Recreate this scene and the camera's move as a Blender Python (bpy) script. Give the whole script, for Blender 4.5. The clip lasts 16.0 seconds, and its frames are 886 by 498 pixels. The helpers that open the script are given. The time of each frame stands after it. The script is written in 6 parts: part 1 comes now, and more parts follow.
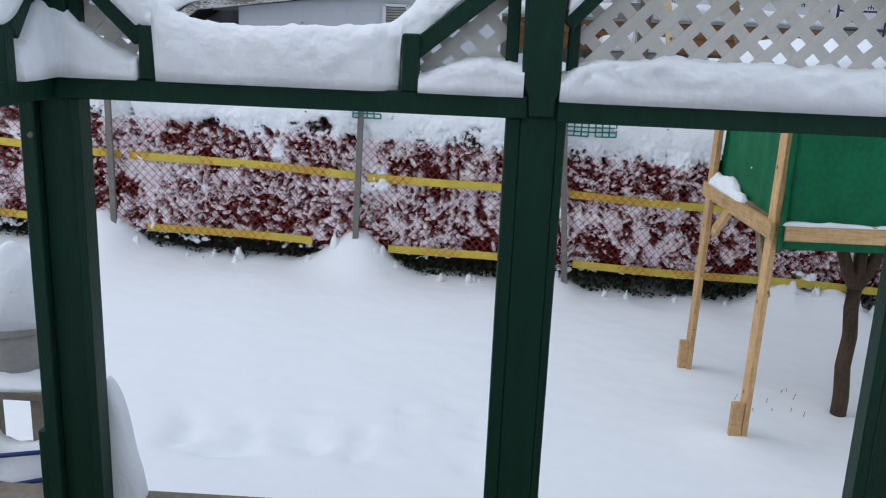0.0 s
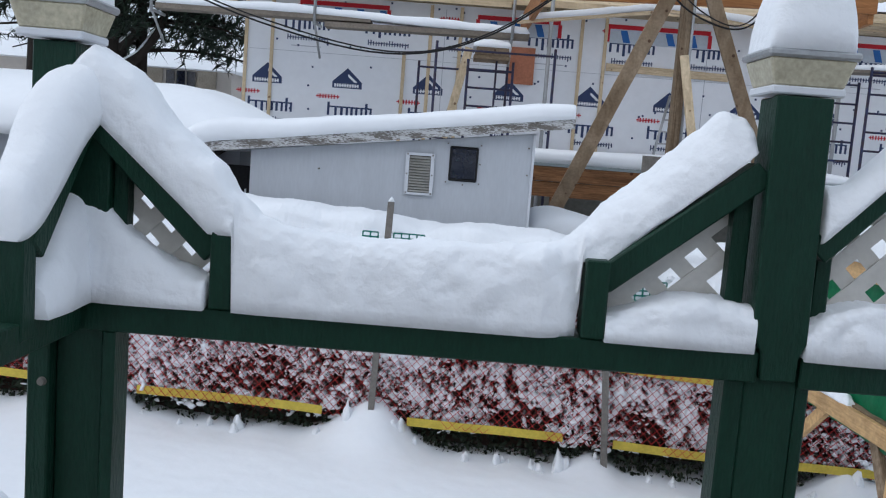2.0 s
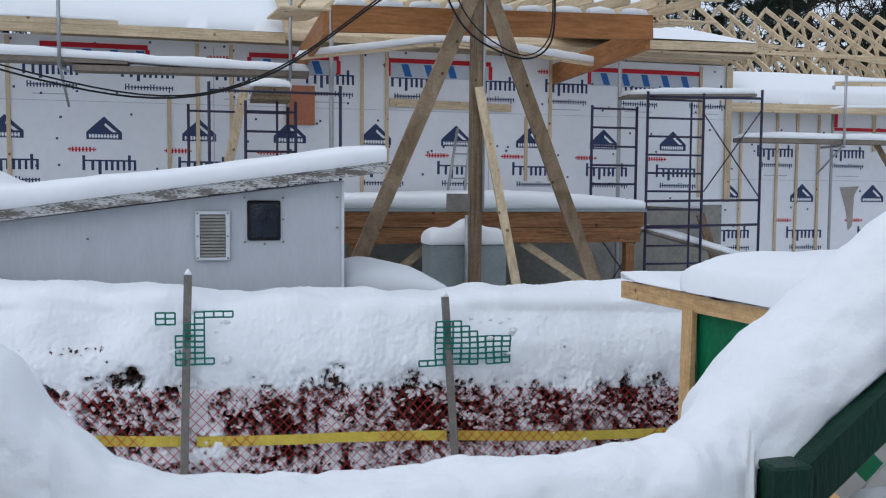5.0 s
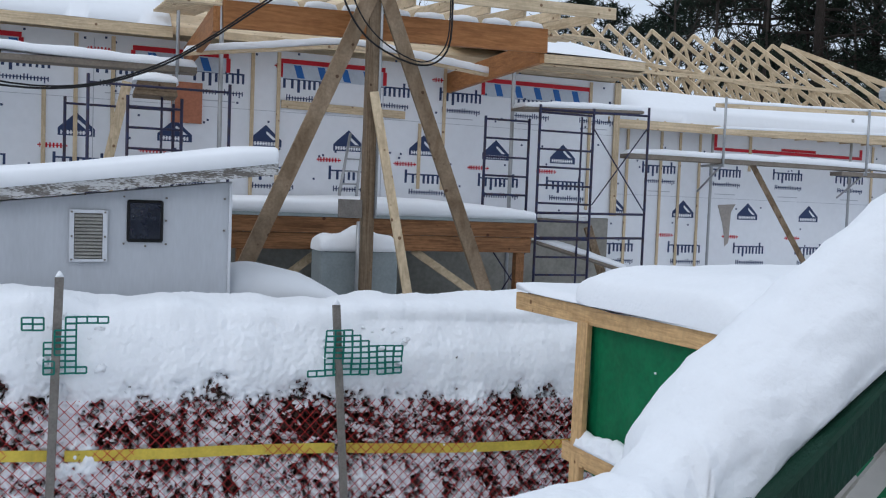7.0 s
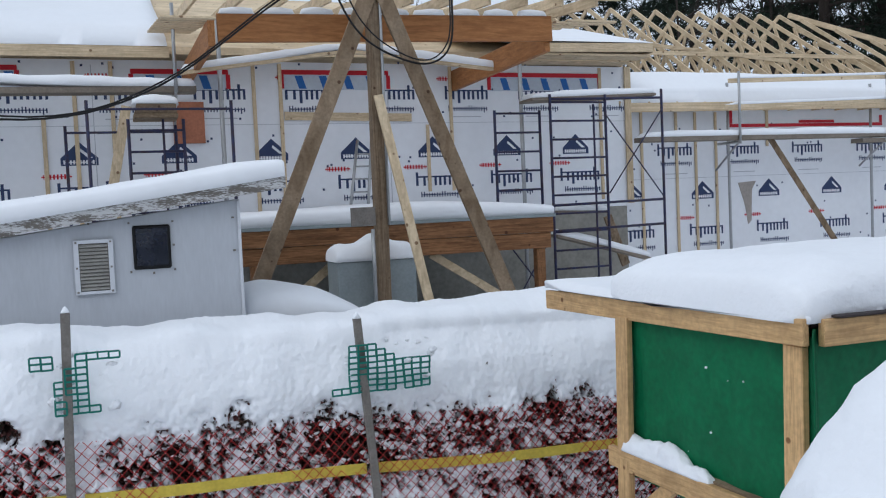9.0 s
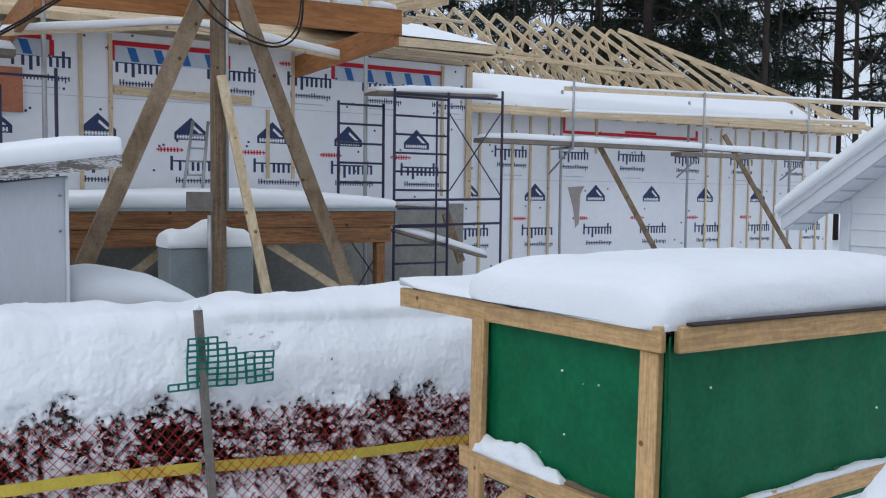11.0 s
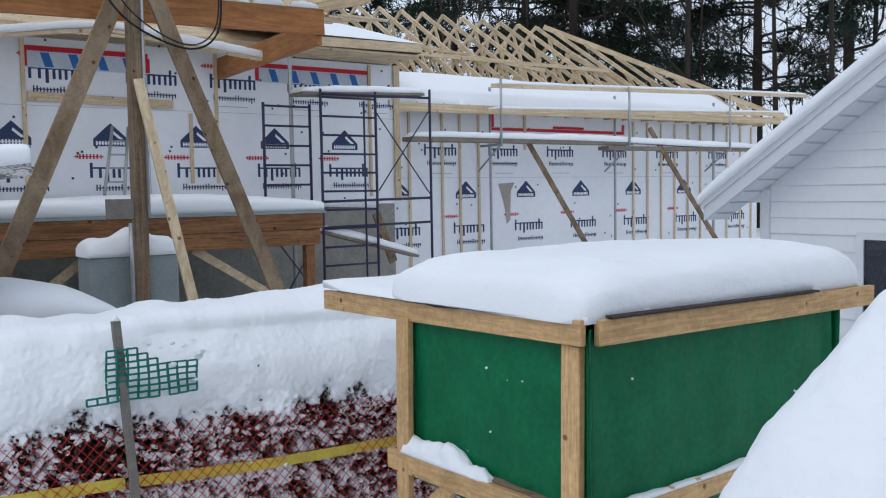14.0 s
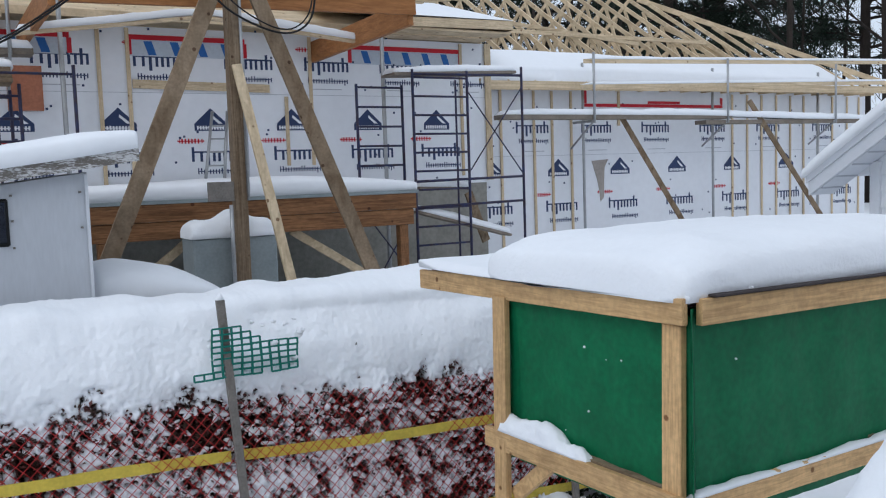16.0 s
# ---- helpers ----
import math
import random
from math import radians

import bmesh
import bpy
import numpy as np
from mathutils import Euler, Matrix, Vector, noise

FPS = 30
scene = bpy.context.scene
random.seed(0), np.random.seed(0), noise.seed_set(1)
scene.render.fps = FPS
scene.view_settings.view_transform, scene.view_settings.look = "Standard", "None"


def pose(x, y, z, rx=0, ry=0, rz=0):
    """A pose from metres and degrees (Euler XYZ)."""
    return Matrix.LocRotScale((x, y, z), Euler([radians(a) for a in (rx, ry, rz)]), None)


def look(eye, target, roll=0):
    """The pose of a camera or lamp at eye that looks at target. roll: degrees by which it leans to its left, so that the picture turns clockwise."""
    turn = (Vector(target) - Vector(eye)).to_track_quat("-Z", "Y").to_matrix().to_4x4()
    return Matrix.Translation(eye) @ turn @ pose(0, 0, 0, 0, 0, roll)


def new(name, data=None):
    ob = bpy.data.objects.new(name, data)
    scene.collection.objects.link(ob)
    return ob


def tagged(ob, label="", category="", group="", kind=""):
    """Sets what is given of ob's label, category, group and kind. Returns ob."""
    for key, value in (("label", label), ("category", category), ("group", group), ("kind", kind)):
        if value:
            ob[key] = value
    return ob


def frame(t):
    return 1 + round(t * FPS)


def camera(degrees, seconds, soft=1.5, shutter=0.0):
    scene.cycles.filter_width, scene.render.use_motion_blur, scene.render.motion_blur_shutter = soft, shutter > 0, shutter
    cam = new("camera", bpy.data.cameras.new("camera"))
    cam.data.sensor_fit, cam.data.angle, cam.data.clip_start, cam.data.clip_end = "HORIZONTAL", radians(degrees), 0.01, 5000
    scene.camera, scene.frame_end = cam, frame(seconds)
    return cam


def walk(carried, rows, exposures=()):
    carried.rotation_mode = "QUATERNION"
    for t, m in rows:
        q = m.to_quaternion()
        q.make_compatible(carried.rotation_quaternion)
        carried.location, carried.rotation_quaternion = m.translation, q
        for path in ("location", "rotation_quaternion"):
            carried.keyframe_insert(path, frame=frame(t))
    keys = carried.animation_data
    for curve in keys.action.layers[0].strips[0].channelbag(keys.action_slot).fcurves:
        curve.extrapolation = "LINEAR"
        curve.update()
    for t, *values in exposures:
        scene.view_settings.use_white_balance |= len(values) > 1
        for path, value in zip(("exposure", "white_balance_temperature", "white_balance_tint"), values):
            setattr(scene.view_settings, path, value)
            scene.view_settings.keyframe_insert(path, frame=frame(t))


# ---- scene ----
cam = camera(53.0, 16.0, 1.15)
PATH = [
    (0, (0.18, 0.013, 2.97), (0.115, 1.945, 2.459), 2.4),
    (0.5, (-0.07, 0.225, 3.05), (-0.169, 2.183, 2.653), 3.8),
    (1, (0.008, 0.519, 3.061), (-0.169, 2.483, 2.724), 1.1),
    (1.5, (-0.159, 0.777, 3.111), (-0.26, 2.76, 2.871), 2.8),
    (2, (-0.425, 0.989, 3.147), (-0.448, 2.976, 2.919), 4.4),
    (2.5, (-0.323, 1.269, 3.17), (-0.347, 3.261, 2.993), 0.2),
    (3, (-0.437, 1.506, 3.189), (-0.389, 3.502, 3.063), 0.4),
    (3.5, (-0.688, 1.716, 3.212), (-0.523, 3.705, 3.08), 2.6),
    (4, (-0.582, 1.946, 3.202), (-0.354, 3.927, 3.053), 0.8),
    (4.5, (-0.646, 2.109, 3.217), (-0.293, 4.071, 3.059), -0.4),
    (5, (-0.791, 2.155, 3.255), (-0.307, 4.091, 3.128), 0.4),
    (5.2, (-0.792, 2.204, 3.275), (-0.286, 4.135, 3.159), 0.7),
    (7.3, (-0.792, 2.337, 3.243), (-0.058, 4.194, 3.136), 2.2),
    (7.5, (-0.802, 2.333, 3.242), (-0.083, 4.195, 3.128), 2.4),
    (8, (-0.89, 2.439, 3.232), (-0.175, 4.302, 3.084), 2.3),
    (8.5, (-0.837, 2.549, 3.206), (-0.135, 4.415, 3.044), -0.0),
    (9, (-0.692, 2.69, 3.238), (-0.001, 4.564, 3.137), -2.5),
    (9.5, (-0.805, 2.792, 3.247), (0.025, 4.611, 3.169), -1.0),
    (10, (-0.853, 2.876, 3.256), (0.081, 4.642, 3.157), 0.3),
    (12.5, (-0.738, 2.903, 3.262), (0.388, 4.551, 3.137), -0.2),
    (13, (-0.726, 2.911, 3.261), (0.424, 4.543, 3.145), -0.4),
    (13.5, (-0.723, 2.908, 3.26), (0.435, 4.534, 3.142), -0.8),
    (14, (-0.713, 2.889, 3.257), (0.446, 4.514, 3.129), -1.0),
    (14.5, (-0.717, 2.888, 3.26), (0.393, 4.546, 3.116), -1.4),
    (15, (-0.72, 2.892, 3.26), (0.324, 4.59, 3.107), -1.8),
    (15.5, (-0.732, 2.892, 3.263), (0.269, 4.616, 3.104), -2.0),
    (16, (-0.734, 2.906, 3.257), (0.25, 4.64, 3.087), -1.9),
]
walk(cam, [(t, look(eye, target, roll)) for t, eye, target, roll in PATH], [(0, 0.16), (1.5, 0.17), (3.0, 0.2), (3.5, 0.2), (4.0, 0.14), (4.5, -0.02), (5.0, 0.06), (8.0, 0.1), (16, 0.13)])

# ---- world and light ----
world = bpy.data.worlds.new("overcast_sky")
scene.world = world
world.use_nodes = True
wn, wl = world.node_tree.nodes, world.node_tree.links
sky = wn.new("ShaderNodeTexSky")
sky.sky_type, sky.sun_disc = "NISHITA", False
sky.sun_elevation, sky.sun_rotation = radians(38), radians(200)
sky.dust_density, sky.air_density = 4.0, 1.0
mix = wn.new("ShaderNodeMixRGB")
mix.inputs[0].default_value = 0.86
mix.inputs[2].default_value = (7.75, 8.9, 10.6, 1)
wl.new(sky.outputs[0], mix.inputs[1])
wl.new(mix.outputs[0], wn["Background"].inputs[0])
wn["Background"].inputs[1].default_value = 0.085
sun_data = bpy.data.lights.new("sun", "SUN")
sun_data.energy, sun_data.angle, sun_data.color = 0.55, radians(35), (0.97, 0.98, 1.0)
sun = new("sun", sun_data)
sun.matrix_world = look((-9, 7, 13), (2, 8, 1))


# ---- materials ----
def material(name, col, rough=0.7, metal=0.0, var=0.25, scale=6.0, bump=0.0, bump_scale=40.0, stretch=(1, 1, 1), col2=None, island=0.0, spec=0.22, trans=0.0, tight=0.14, knots=0.0, grain=0.0):
    """A surface with two scales of noise in colour and a fine relief, in metres."""
    m = bpy.data.materials.new(name)
    m.use_nodes = True
    n, l = m.node_tree.nodes, m.node_tree.links
    b = n["Principled BSDF"]
    b.inputs["Roughness"].default_value, b.inputs["Metallic"].default_value = rough, metal
    b.inputs["Specular IOR Level"].default_value = spec
    geo = n.new("ShaderNodeTexCoord")
    mp = n.new("ShaderNodeMapping")
    mp.inputs["Scale"].default_value = stretch
    l.new(geo.outputs["Object"], mp.inputs[0])
    big, fine = n.new("ShaderNodeTexNoise"), n.new("ShaderNodeTexNoise")
    big.inputs["Scale"].default_value, fine.inputs["Scale"].default_value = scale, scale * 7
    big.inputs["Detail"].default_value, fine.inputs["Detail"].default_value = 4, 6
    l.new(mp.outputs[0], big.inputs["Vector"])
    l.new(mp.outputs[0], fine.inputs["Vector"])
    add = n.new("ShaderNodeMath")
    add.operation = "ADD"
    half = n.new("ShaderNodeMath")
    half.operation, half.inputs[1].default_value = "MULTIPLY", 0.5
    l.new(big.outputs[0], add.inputs[0])
    l.new(fine.outputs[0], add.inputs[1])
    l.new(add.outputs[0], half.inputs[0])
    ramp = n.new("ShaderNodeValToRGB")
    ramp.color_ramp.elements[0].position, ramp.color_ramp.elements[1].position = 0.5 - tight, 0.5 + tight
    dark = col2 or tuple(c * (1 - var) for c in col)
    ramp.color_ramp.elements[0].color, ramp.color_ramp.elements[1].color = (*dark, 1), (*col, 1)
    l.new(half.outputs[0], ramp.inputs[0])
    out = ramp.outputs[0]
    if knots:
        vo, kr, km = n.new("ShaderNodeTexVoronoi"), n.new("ShaderNodeValToRGB"), n.new("ShaderNodeMixRGB")
        vo.inputs["Scale"].default_value = knots
        l.new(geo.outputs["Object"], vo.inputs["Vector"])
        kr.color_ramp.elements[0].position, kr.color_ramp.elements[1].position = 0.085, 0.125
        kr.color_ramp.elements[0].color, kr.color_ramp.elements[1].color = (0.22, 0.11, 0.06, 1), (1, 1, 1, 1)
        l.new(vo.outputs["Distance"], kr.inputs[0])
        km.blend_type = "MULTIPLY"
        km.inputs[0].default_value = 0.8
        l.new(out, km.inputs[1])
        l.new(kr.outputs[0], km.inputs[2])
        out = km.outputs[0]
    if grain:
        rnd, off, gm = n.new("ShaderNodeObjectInfo"), n.new("ShaderNodeVectorMath"), n.new("ShaderNodeMapping")
        gn, gr, gx = n.new("ShaderNodeTexNoise"), n.new("ShaderNodeValToRGB"), n.new("ShaderNodeMixRGB")
        gm.inputs["Scale"].default_value = (7, 7, 7)
        off.operation = "MULTIPLY_ADD"
        off.inputs[1].default_value, off.inputs[2].default_value = (40, 23, 31), (0, 0, 0)
        l.new(rnd.outputs["Random"], off.inputs[0])
        l.new(off.outputs[0], gm.inputs["Location"])
        l.new(geo.outputs["Generated"], gm.inputs["Vector"])
        gn.inputs["Scale"].default_value, gn.inputs["Detail"].default_value, gn.inputs["Distortion"].default_value = 1.3, 5, 0.9
        l.new(gm.outputs[0], gn.inputs["Vector"])
        gr.color_ramp.elements[0].position, gr.color_ramp.elements[1].position = 0.36, 0.62
        gr.color_ramp.elements[0].color, gr.color_ramp.elements[1].color = (1 - grain, 1 - 1.15 * grain, 1 - 1.3 * grain, 1), (1.05, 1.05, 1.05, 1)
        l.new(gn.outputs[0], gr.inputs[0])
        gx.blend_type = "MULTIPLY"
        gx.inputs[0].default_value = 1.0
        l.new(out, gx.inputs[1])
        l.new(gr.outputs[0], gx.inputs[2])
        out = gx.outputs[0]
    if island:
        info, g = n.new("ShaderNodeObjectInfo"), n.new("ShaderNodeNewGeometry")
        s = n.new("ShaderNodeMath")
        s.operation = "ADD"
        l.new(info.outputs["Random"], s.inputs[0])
        l.new(g.outputs["Random Per Island"], s.inputs[1])
        f = n.new("ShaderNodeMath")
        f.operation = "FRACT"
        l.new(s.outputs[0], f.inputs[0])
        r = n.new("ShaderNodeMapRange")
        r.inputs["To Min"].default_value, r.inputs["To Max"].default_value = 1 - island, 1 + island
        l.new(f.outputs[0], r.inputs[0])
        h = n.new("ShaderNodeHueSaturation")
        l.new(r.outputs[0], h.inputs["Value"])
        l.new(out, h.inputs["Color"])
        out = h.outputs[0]
    l.new(out, b.inputs["Base Color"])
    if bump:
        bn, bt = n.new("ShaderNodeBump"), n.new("ShaderNodeTexNoise")
        bt.inputs["Scale"].default_value, bt.inputs["Detail"].default_value = bump_scale, 5
        bn.inputs["Strength"].default_value, bn.inputs["Distance"].default_value = bump, 0.02
        l.new(mp.outputs[0], bt.inputs["Vector"])
        l.new(bt.outputs[0], bn.inputs["Height"])
        l.new(bn.outputs[0], b.inputs["Normal"])
    if trans:
        b.inputs["Transmission Weight"].default_value = trans
    return m


SNOW = material("snow", (0.86, 0.88, 0.91), 0.6, var=0.03, scale=3, bump=0.27, bump_scale=42, spec=0.25)
SNOW_SOFT = material("snow_smooth", (0.86, 0.88, 0.91), 0.6, var=0.03, scale=1.5, bump=0.25, bump_scale=7, spec=0.25)
GREEN = material("dark_green_paint", (0.005, 0.036, 0.021), 0.5, var=0.3, scale=5, bump=0.25, bump_scale=30, stretch=(4, 4, 1), spec=0.22)
LATTICE = material("lattice_plastic", (0.60, 0.58, 0.54), 0.6, var=0.12, scale=8)
LUMBER = material("new_lumber", (0.72, 0.46, 0.225), 0.65, knots=6.5, grain=0.22, var=0.28, scale=3, bump=0.2, bump_scale=20, stretch=(1.5, 1.5, 1.5), island=0.12)
LUMBER_PALE = material("pale_lumber", (0.70, 0.56, 0.38), 0.7, knots=4.5, grain=0.22, var=0.2, scale=3, bump=0.2, bump_scale=20, island=0.12)
LUMBER_OLD = material("weathered_lumber", (0.30, 0.222, 0.150), 0.75, knots=4.5, grain=0.34, var=0.35, scale=4, bump=0.3, bump_scale=25, island=0.12)
LVL = material("engineered_beam", (0.46, 0.20, 0.075), 0.55, grain=0.25, var=0.3, scale=2.5, bump=0.15, island=0.08, stretch=(0.5, 1, 2))
TREATED = material("treated_beam", (0.34, 0.165, 0.075), 0.65, knots=4.0, grain=0.4, var=0.45, scale=2.5, bump=0.2, stretch=(0.6, 1, 3), island=0.1)
WRAP = material("house_wrap", (0.78, 0.80, 0.84), 0.45, var=0.06, scale=1.1, bump=0.25, bump_scale=3.0)
INK = material("navy_print", (0.035, 0.055, 0.13), 0.5, var=0.1)
INK_BLUE = material("blue_print", (0.03, 0.14, 0.42), 0.5, var=0.1)
INK_RED = material("red_tape", (0.55, 0.02, 0.035), 0.4, var=0.15)
INK_GREY = material("grey_print", (0.45, 0.47, 0.52), 0.5, var=0.1)
STRIP = material("pale_blue_wrap", (0.52, 0.58, 0.66), 0.5, var=0.15, scale=3)
STEEL = material("galvanised_steel", (0.42, 0.43, 0.44), 0.42, metal=0.7, var=0.2, scale=12)
SCAF = material("blue_scaffold_paint", (0.025, 0.04, 0.11), 0.45, var=0.5, scale=9, col2=(0.05, 0.03, 0.03))
PLANK = material("grey_scaffold_plank", (0.26, 0.22, 0.18), 0.8, var=0.35, scale=4, bump=0.3)
TARP = material("green_tarp", (0.0015, 0.152, 0.060), 0.55, var=0.34, scale=4, bump=0.3, bump_scale=9)
SHED = material("shed_metal_sheet", (0.53, 0.555, 0.595), 0.5, var=0.1, scale=2, stretch=(3, 3, 0.5), bump=0.08, bump_scale=4)
PEEL = material("peeling_paint_board", (0.56, 0.56, 0.56), 0.8, tight=0.035, scale=5, col2=(0.16, 0.145, 0.13), bump=0.5, bump_scale=30, stretch=(0.7, 1, 3.0))
DARK = material("void_shade", (0.02, 0.02, 0.022), 0.8, var=0.4)
GLASS = material("dark_window_glass", (0.012, 0.016, 0.03), 0.08, var=0.3, spec=0.6)
RUBBER = material("black_rubber", (0.015, 0.015, 0.016), 0.5, var=0.2)
CONCRETE = material("concrete", (0.30, 0.29, 0.26), 0.9, var=0.3, scale=2, bump=0.3)
BOXGREY = material("grey_metal_cabinet", (0.27, 0.31, 0.32), 0.45, var=0.2, scale=4)
LEAF = material("burgundy_leaves", (0.135, 0.048, 0.045), 0.6, var=0.6, scale=7, col2=(0.06, 0.028, 0.024), island=0.8)
LEAF_BROWN = material("dull_brown_leaves", (0.075, 0.048, 0.036), 0.7, var=0.5, scale=7, island=0.6)
LEAF_DARK = material("dark_evergreen_leaves", (0.03, 0.042, 0.026), 0.7, var=0.5, scale=7, island=0.4)
# CORE's dark brown paints in the shade deep inside the hedge
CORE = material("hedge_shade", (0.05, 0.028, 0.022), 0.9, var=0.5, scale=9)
BAND = material("yellow_band", (0.66, 0.50, 0.08), 0.5, var=0.25, scale=6)
NET_RED = material("red_netting", (0.50, 0.035, 0.035), 0.5, var=0.2)
NET_GREEN = material("teal_netting", (0.012, 0.19, 0.15), 0.5, var=0.2)
POST = material("weathered_grey_post", (0.23, 0.21, 0.19), 0.85, var=0.35, scale=9, bump=0.3)
BARK = material("bark", (0.10, 0.068, 0.045), 0.9, var=0.55, scale=12, bump=0.8, bump_scale=40, stretch=(1, 1, 0.35))
BARK_DARK = material("dark_bark", (0.042, 0.033, 0.028), 0.9, var=0.5, scale=8, bump=0.6, bump_scale=20, stretch=(1, 1, 0.35))
NEEDLE = material("pine_needles", (0.020, 0.036, 0.022), 0.7, var=0.5, scale=3, island=0.45)
VINYL = material("white_vinyl_siding", (0.74, 0.76, 0.79), 0.45, var=0.05, scale=2)
VINYL_TRIM = material("white_aluminium_trim", (0.66, 0.68, 0.72), 0.4, var=0.06, scale=2)
BEIGE = material("beige_wall", (0.52, 0.47, 0.42), 0.8, var=0.1)
STONE = material("field_stone", (0.30, 0.26, 0.21), 0.85, var=0.4, scale=3, island=0.4)
PINK = material("reddish_panel", (0.50, 0.20, 0.12), 0.8, var=0.3, scale=4)
PAPER = material("torn_brown_paper", (0.40, 0.36, 0.33), 0.8, var=0.25, scale=3)
LOUVRE = material("tarnished_aluminium_louvre", (0.42, 0.41, 0.38), 0.5, var=0.25, scale=8)
LAMPGLASS = material("lamp_glass", (0.55, 0.50, 0.36), 0.12, var=0.35, scale=12, spec=0.7)
CLAY = material("grey_pot", (0.42, 0.40, 0.38), 0.7, var=0.2, scale=6)
HOSE = material("blue_hose", (0.03, 0.06, 0.22), 0.4, var=0.2)
SHINGLE = material("dark_shingle_edge", (0.06, 0.05, 0.05), 0.9, var=0.3)


# ---- builders ----
def box(bm, a, b):
    """A box from corner a to corner b."""
    v = [bm.verts.new((x, y, z)) for x in (a[0], b[0]) for y in (a[1], b[1]) for z in (a[2], b[2])]
    for f in ((0, 1, 3, 2), (4, 6, 7, 5), (0, 4, 5, 1), (2, 3, 7, 6), (0, 2, 6, 4), (1, 5, 7, 3)):
        bm.faces.new([v[i] for i in f])


def bar(bm, p, q, w, h, up=(0, 0, 1)):
    """A squared timber from p to q, w wide and h high (along up)."""
    p, q = Vector(p), Vector(q)
    d = (q - p).normalized()
    s = d.cross(Vector(up))
    if s.length < 1e-4:
        s = d.cross(Vector((0, 1, 0)))
    s.normalize()
    u = s.cross(d).normalized()
    rings = []
    for o in (p, q):
        rings.append([bm.verts.new(o + s * (i * w / 2) + u * (j * h / 2)) for i, j in ((-1, -1), (1, -1), (1, 1), (-1, 1))])
    a, b = rings
    for i in range(4):
        bm.faces.new((a[i], a[(i + 1) % 4], b[(i + 1) % 4], b[i]))
    bm.faces.new(a[::-1])
    bm.faces.new(b)


def tube(bm, pts, r, n=8, r2=None):
    """A round rod through the points, its radius going from r to r2."""
    r2 = r if r2 is None else r2
    pts = [Vector(p) for p in pts]
    prev = None
    for i, p in enumerate(pts):
        d = (pts[min(i + 1, len(pts) - 1)] - pts[max(i - 1, 0)]).normalized()
        s = d.cross(Vector((0.3, 0.9, 0.1)) if abs(d.z) > 0.8 else Vector((0, 0, 1))).normalized()
        u = s.cross(d)
        rr = r + (r2 - r) * i / (len(pts) - 1)
        ring = [bm.verts.new(p + s * (rr * math.cos(2 * math.pi * k / n)) + u * (rr * math.sin(2 * math.pi * k / n))) for k in range(n)]
        if prev:
            for k in range(n):
                f = bm.faces.new((prev[k], prev[(k + 1) % n], ring[(k + 1) % n], ring[k]))
                f.smooth = True
        else:
            bm.faces.new(ring[::-1])
        prev = ring
    bm.faces.new(prev)


def prism(bm, poly, y0, y1):
    """A plate with the outline poly, in x and z, from y0 to y1."""
    a = [bm.verts.new((x, y0, z)) for x, z in poly]
    b = [bm.verts.new((x, y1, z)) for x, z in poly]
    n = len(poly)
    bm.faces.new(a)
    bm.faces.new(b[::-1])
    for i in range(n):
        bm.faces.new((a[i], b[i], b[(i + 1) % n], a[(i + 1) % n]))


def finish(bm, name, mat, bevel=0.0):
    bmesh.ops.recalc_face_normals(bm, faces=bm.faces)
    if bevel:
        bmesh.ops.bevel(bm, geom=bm.edges[:], offset=bevel, segments=1, affect="EDGES", clamp_overlap=True)
    me = bpy.data.meshes.new(name)
    bm.to_mesh(me)
    bm.free()
    me.materials.append(mat)
    return me


def part(name, bm, mat, parent, label="", bevel=0.0):
    ob = new(name, finish(bm, name, mat, bevel))
    ob.parent = parent
    return tagged(ob, label)


def thing(name, label, category, group="", kind="", at=None):
    ob = new(name)
    if at is not None:
        ob.matrix_basis = at
    ob.empty_display_size = 0.1
    return tagged(ob, label, category, group, kind)


def solo(name, bm, mat, label, category, group="", kind="", bevel=0.0):
    return tagged(new(name, finish(bm, name, mat, bevel)), label, category, group, kind)


def timber(name, p, q, w, h, mat, parent, label="", up=(0, 0, 1), bevel=0.004):
    bm = bmesh.new()
    bar(bm, p, q, w, h, up)
    return part(name, bm, mat, parent, label, bevel)


def rod(name, pts, r, mat, parent, label="", n=8):
    bm = bmesh.new()
    tube(bm, pts, r, n)
    return part(name, bm, mat, parent, label)


def raw(name, verts, faces, mat, smooth=False):
    me = bpy.data.meshes.new(name)
    me.from_pydata(verts, [], faces)
    me.materials.append(mat)
    if smooth:
        me.polygons.foreach_set("use_smooth", [True] * len(me.polygons))
    me.update()
    return me


def spread(rows, n):
    """Rows of numbers, made n rows by a smooth curve through them."""
    rows = np.array(rows, float)
    k = len(rows) - 1
    out = []
    for i in range(n):
        s = i / (n - 1) * k
        j = min(int(s), k - 1)
        f = s - j
        p0, p1, p2, p3 = rows[max(j - 1, 0)], rows[j], rows[j + 1], rows[min(j + 2, k)]
        out.append(0.5 * (2 * p1 + (p2 - p0) * f + (2 * p0 - 5 * p1 + 4 * p2 - p3) * f * f + (3 * p1 - p0 - 3 * p2 + p3) * f ** 3))
    return np.array(out)


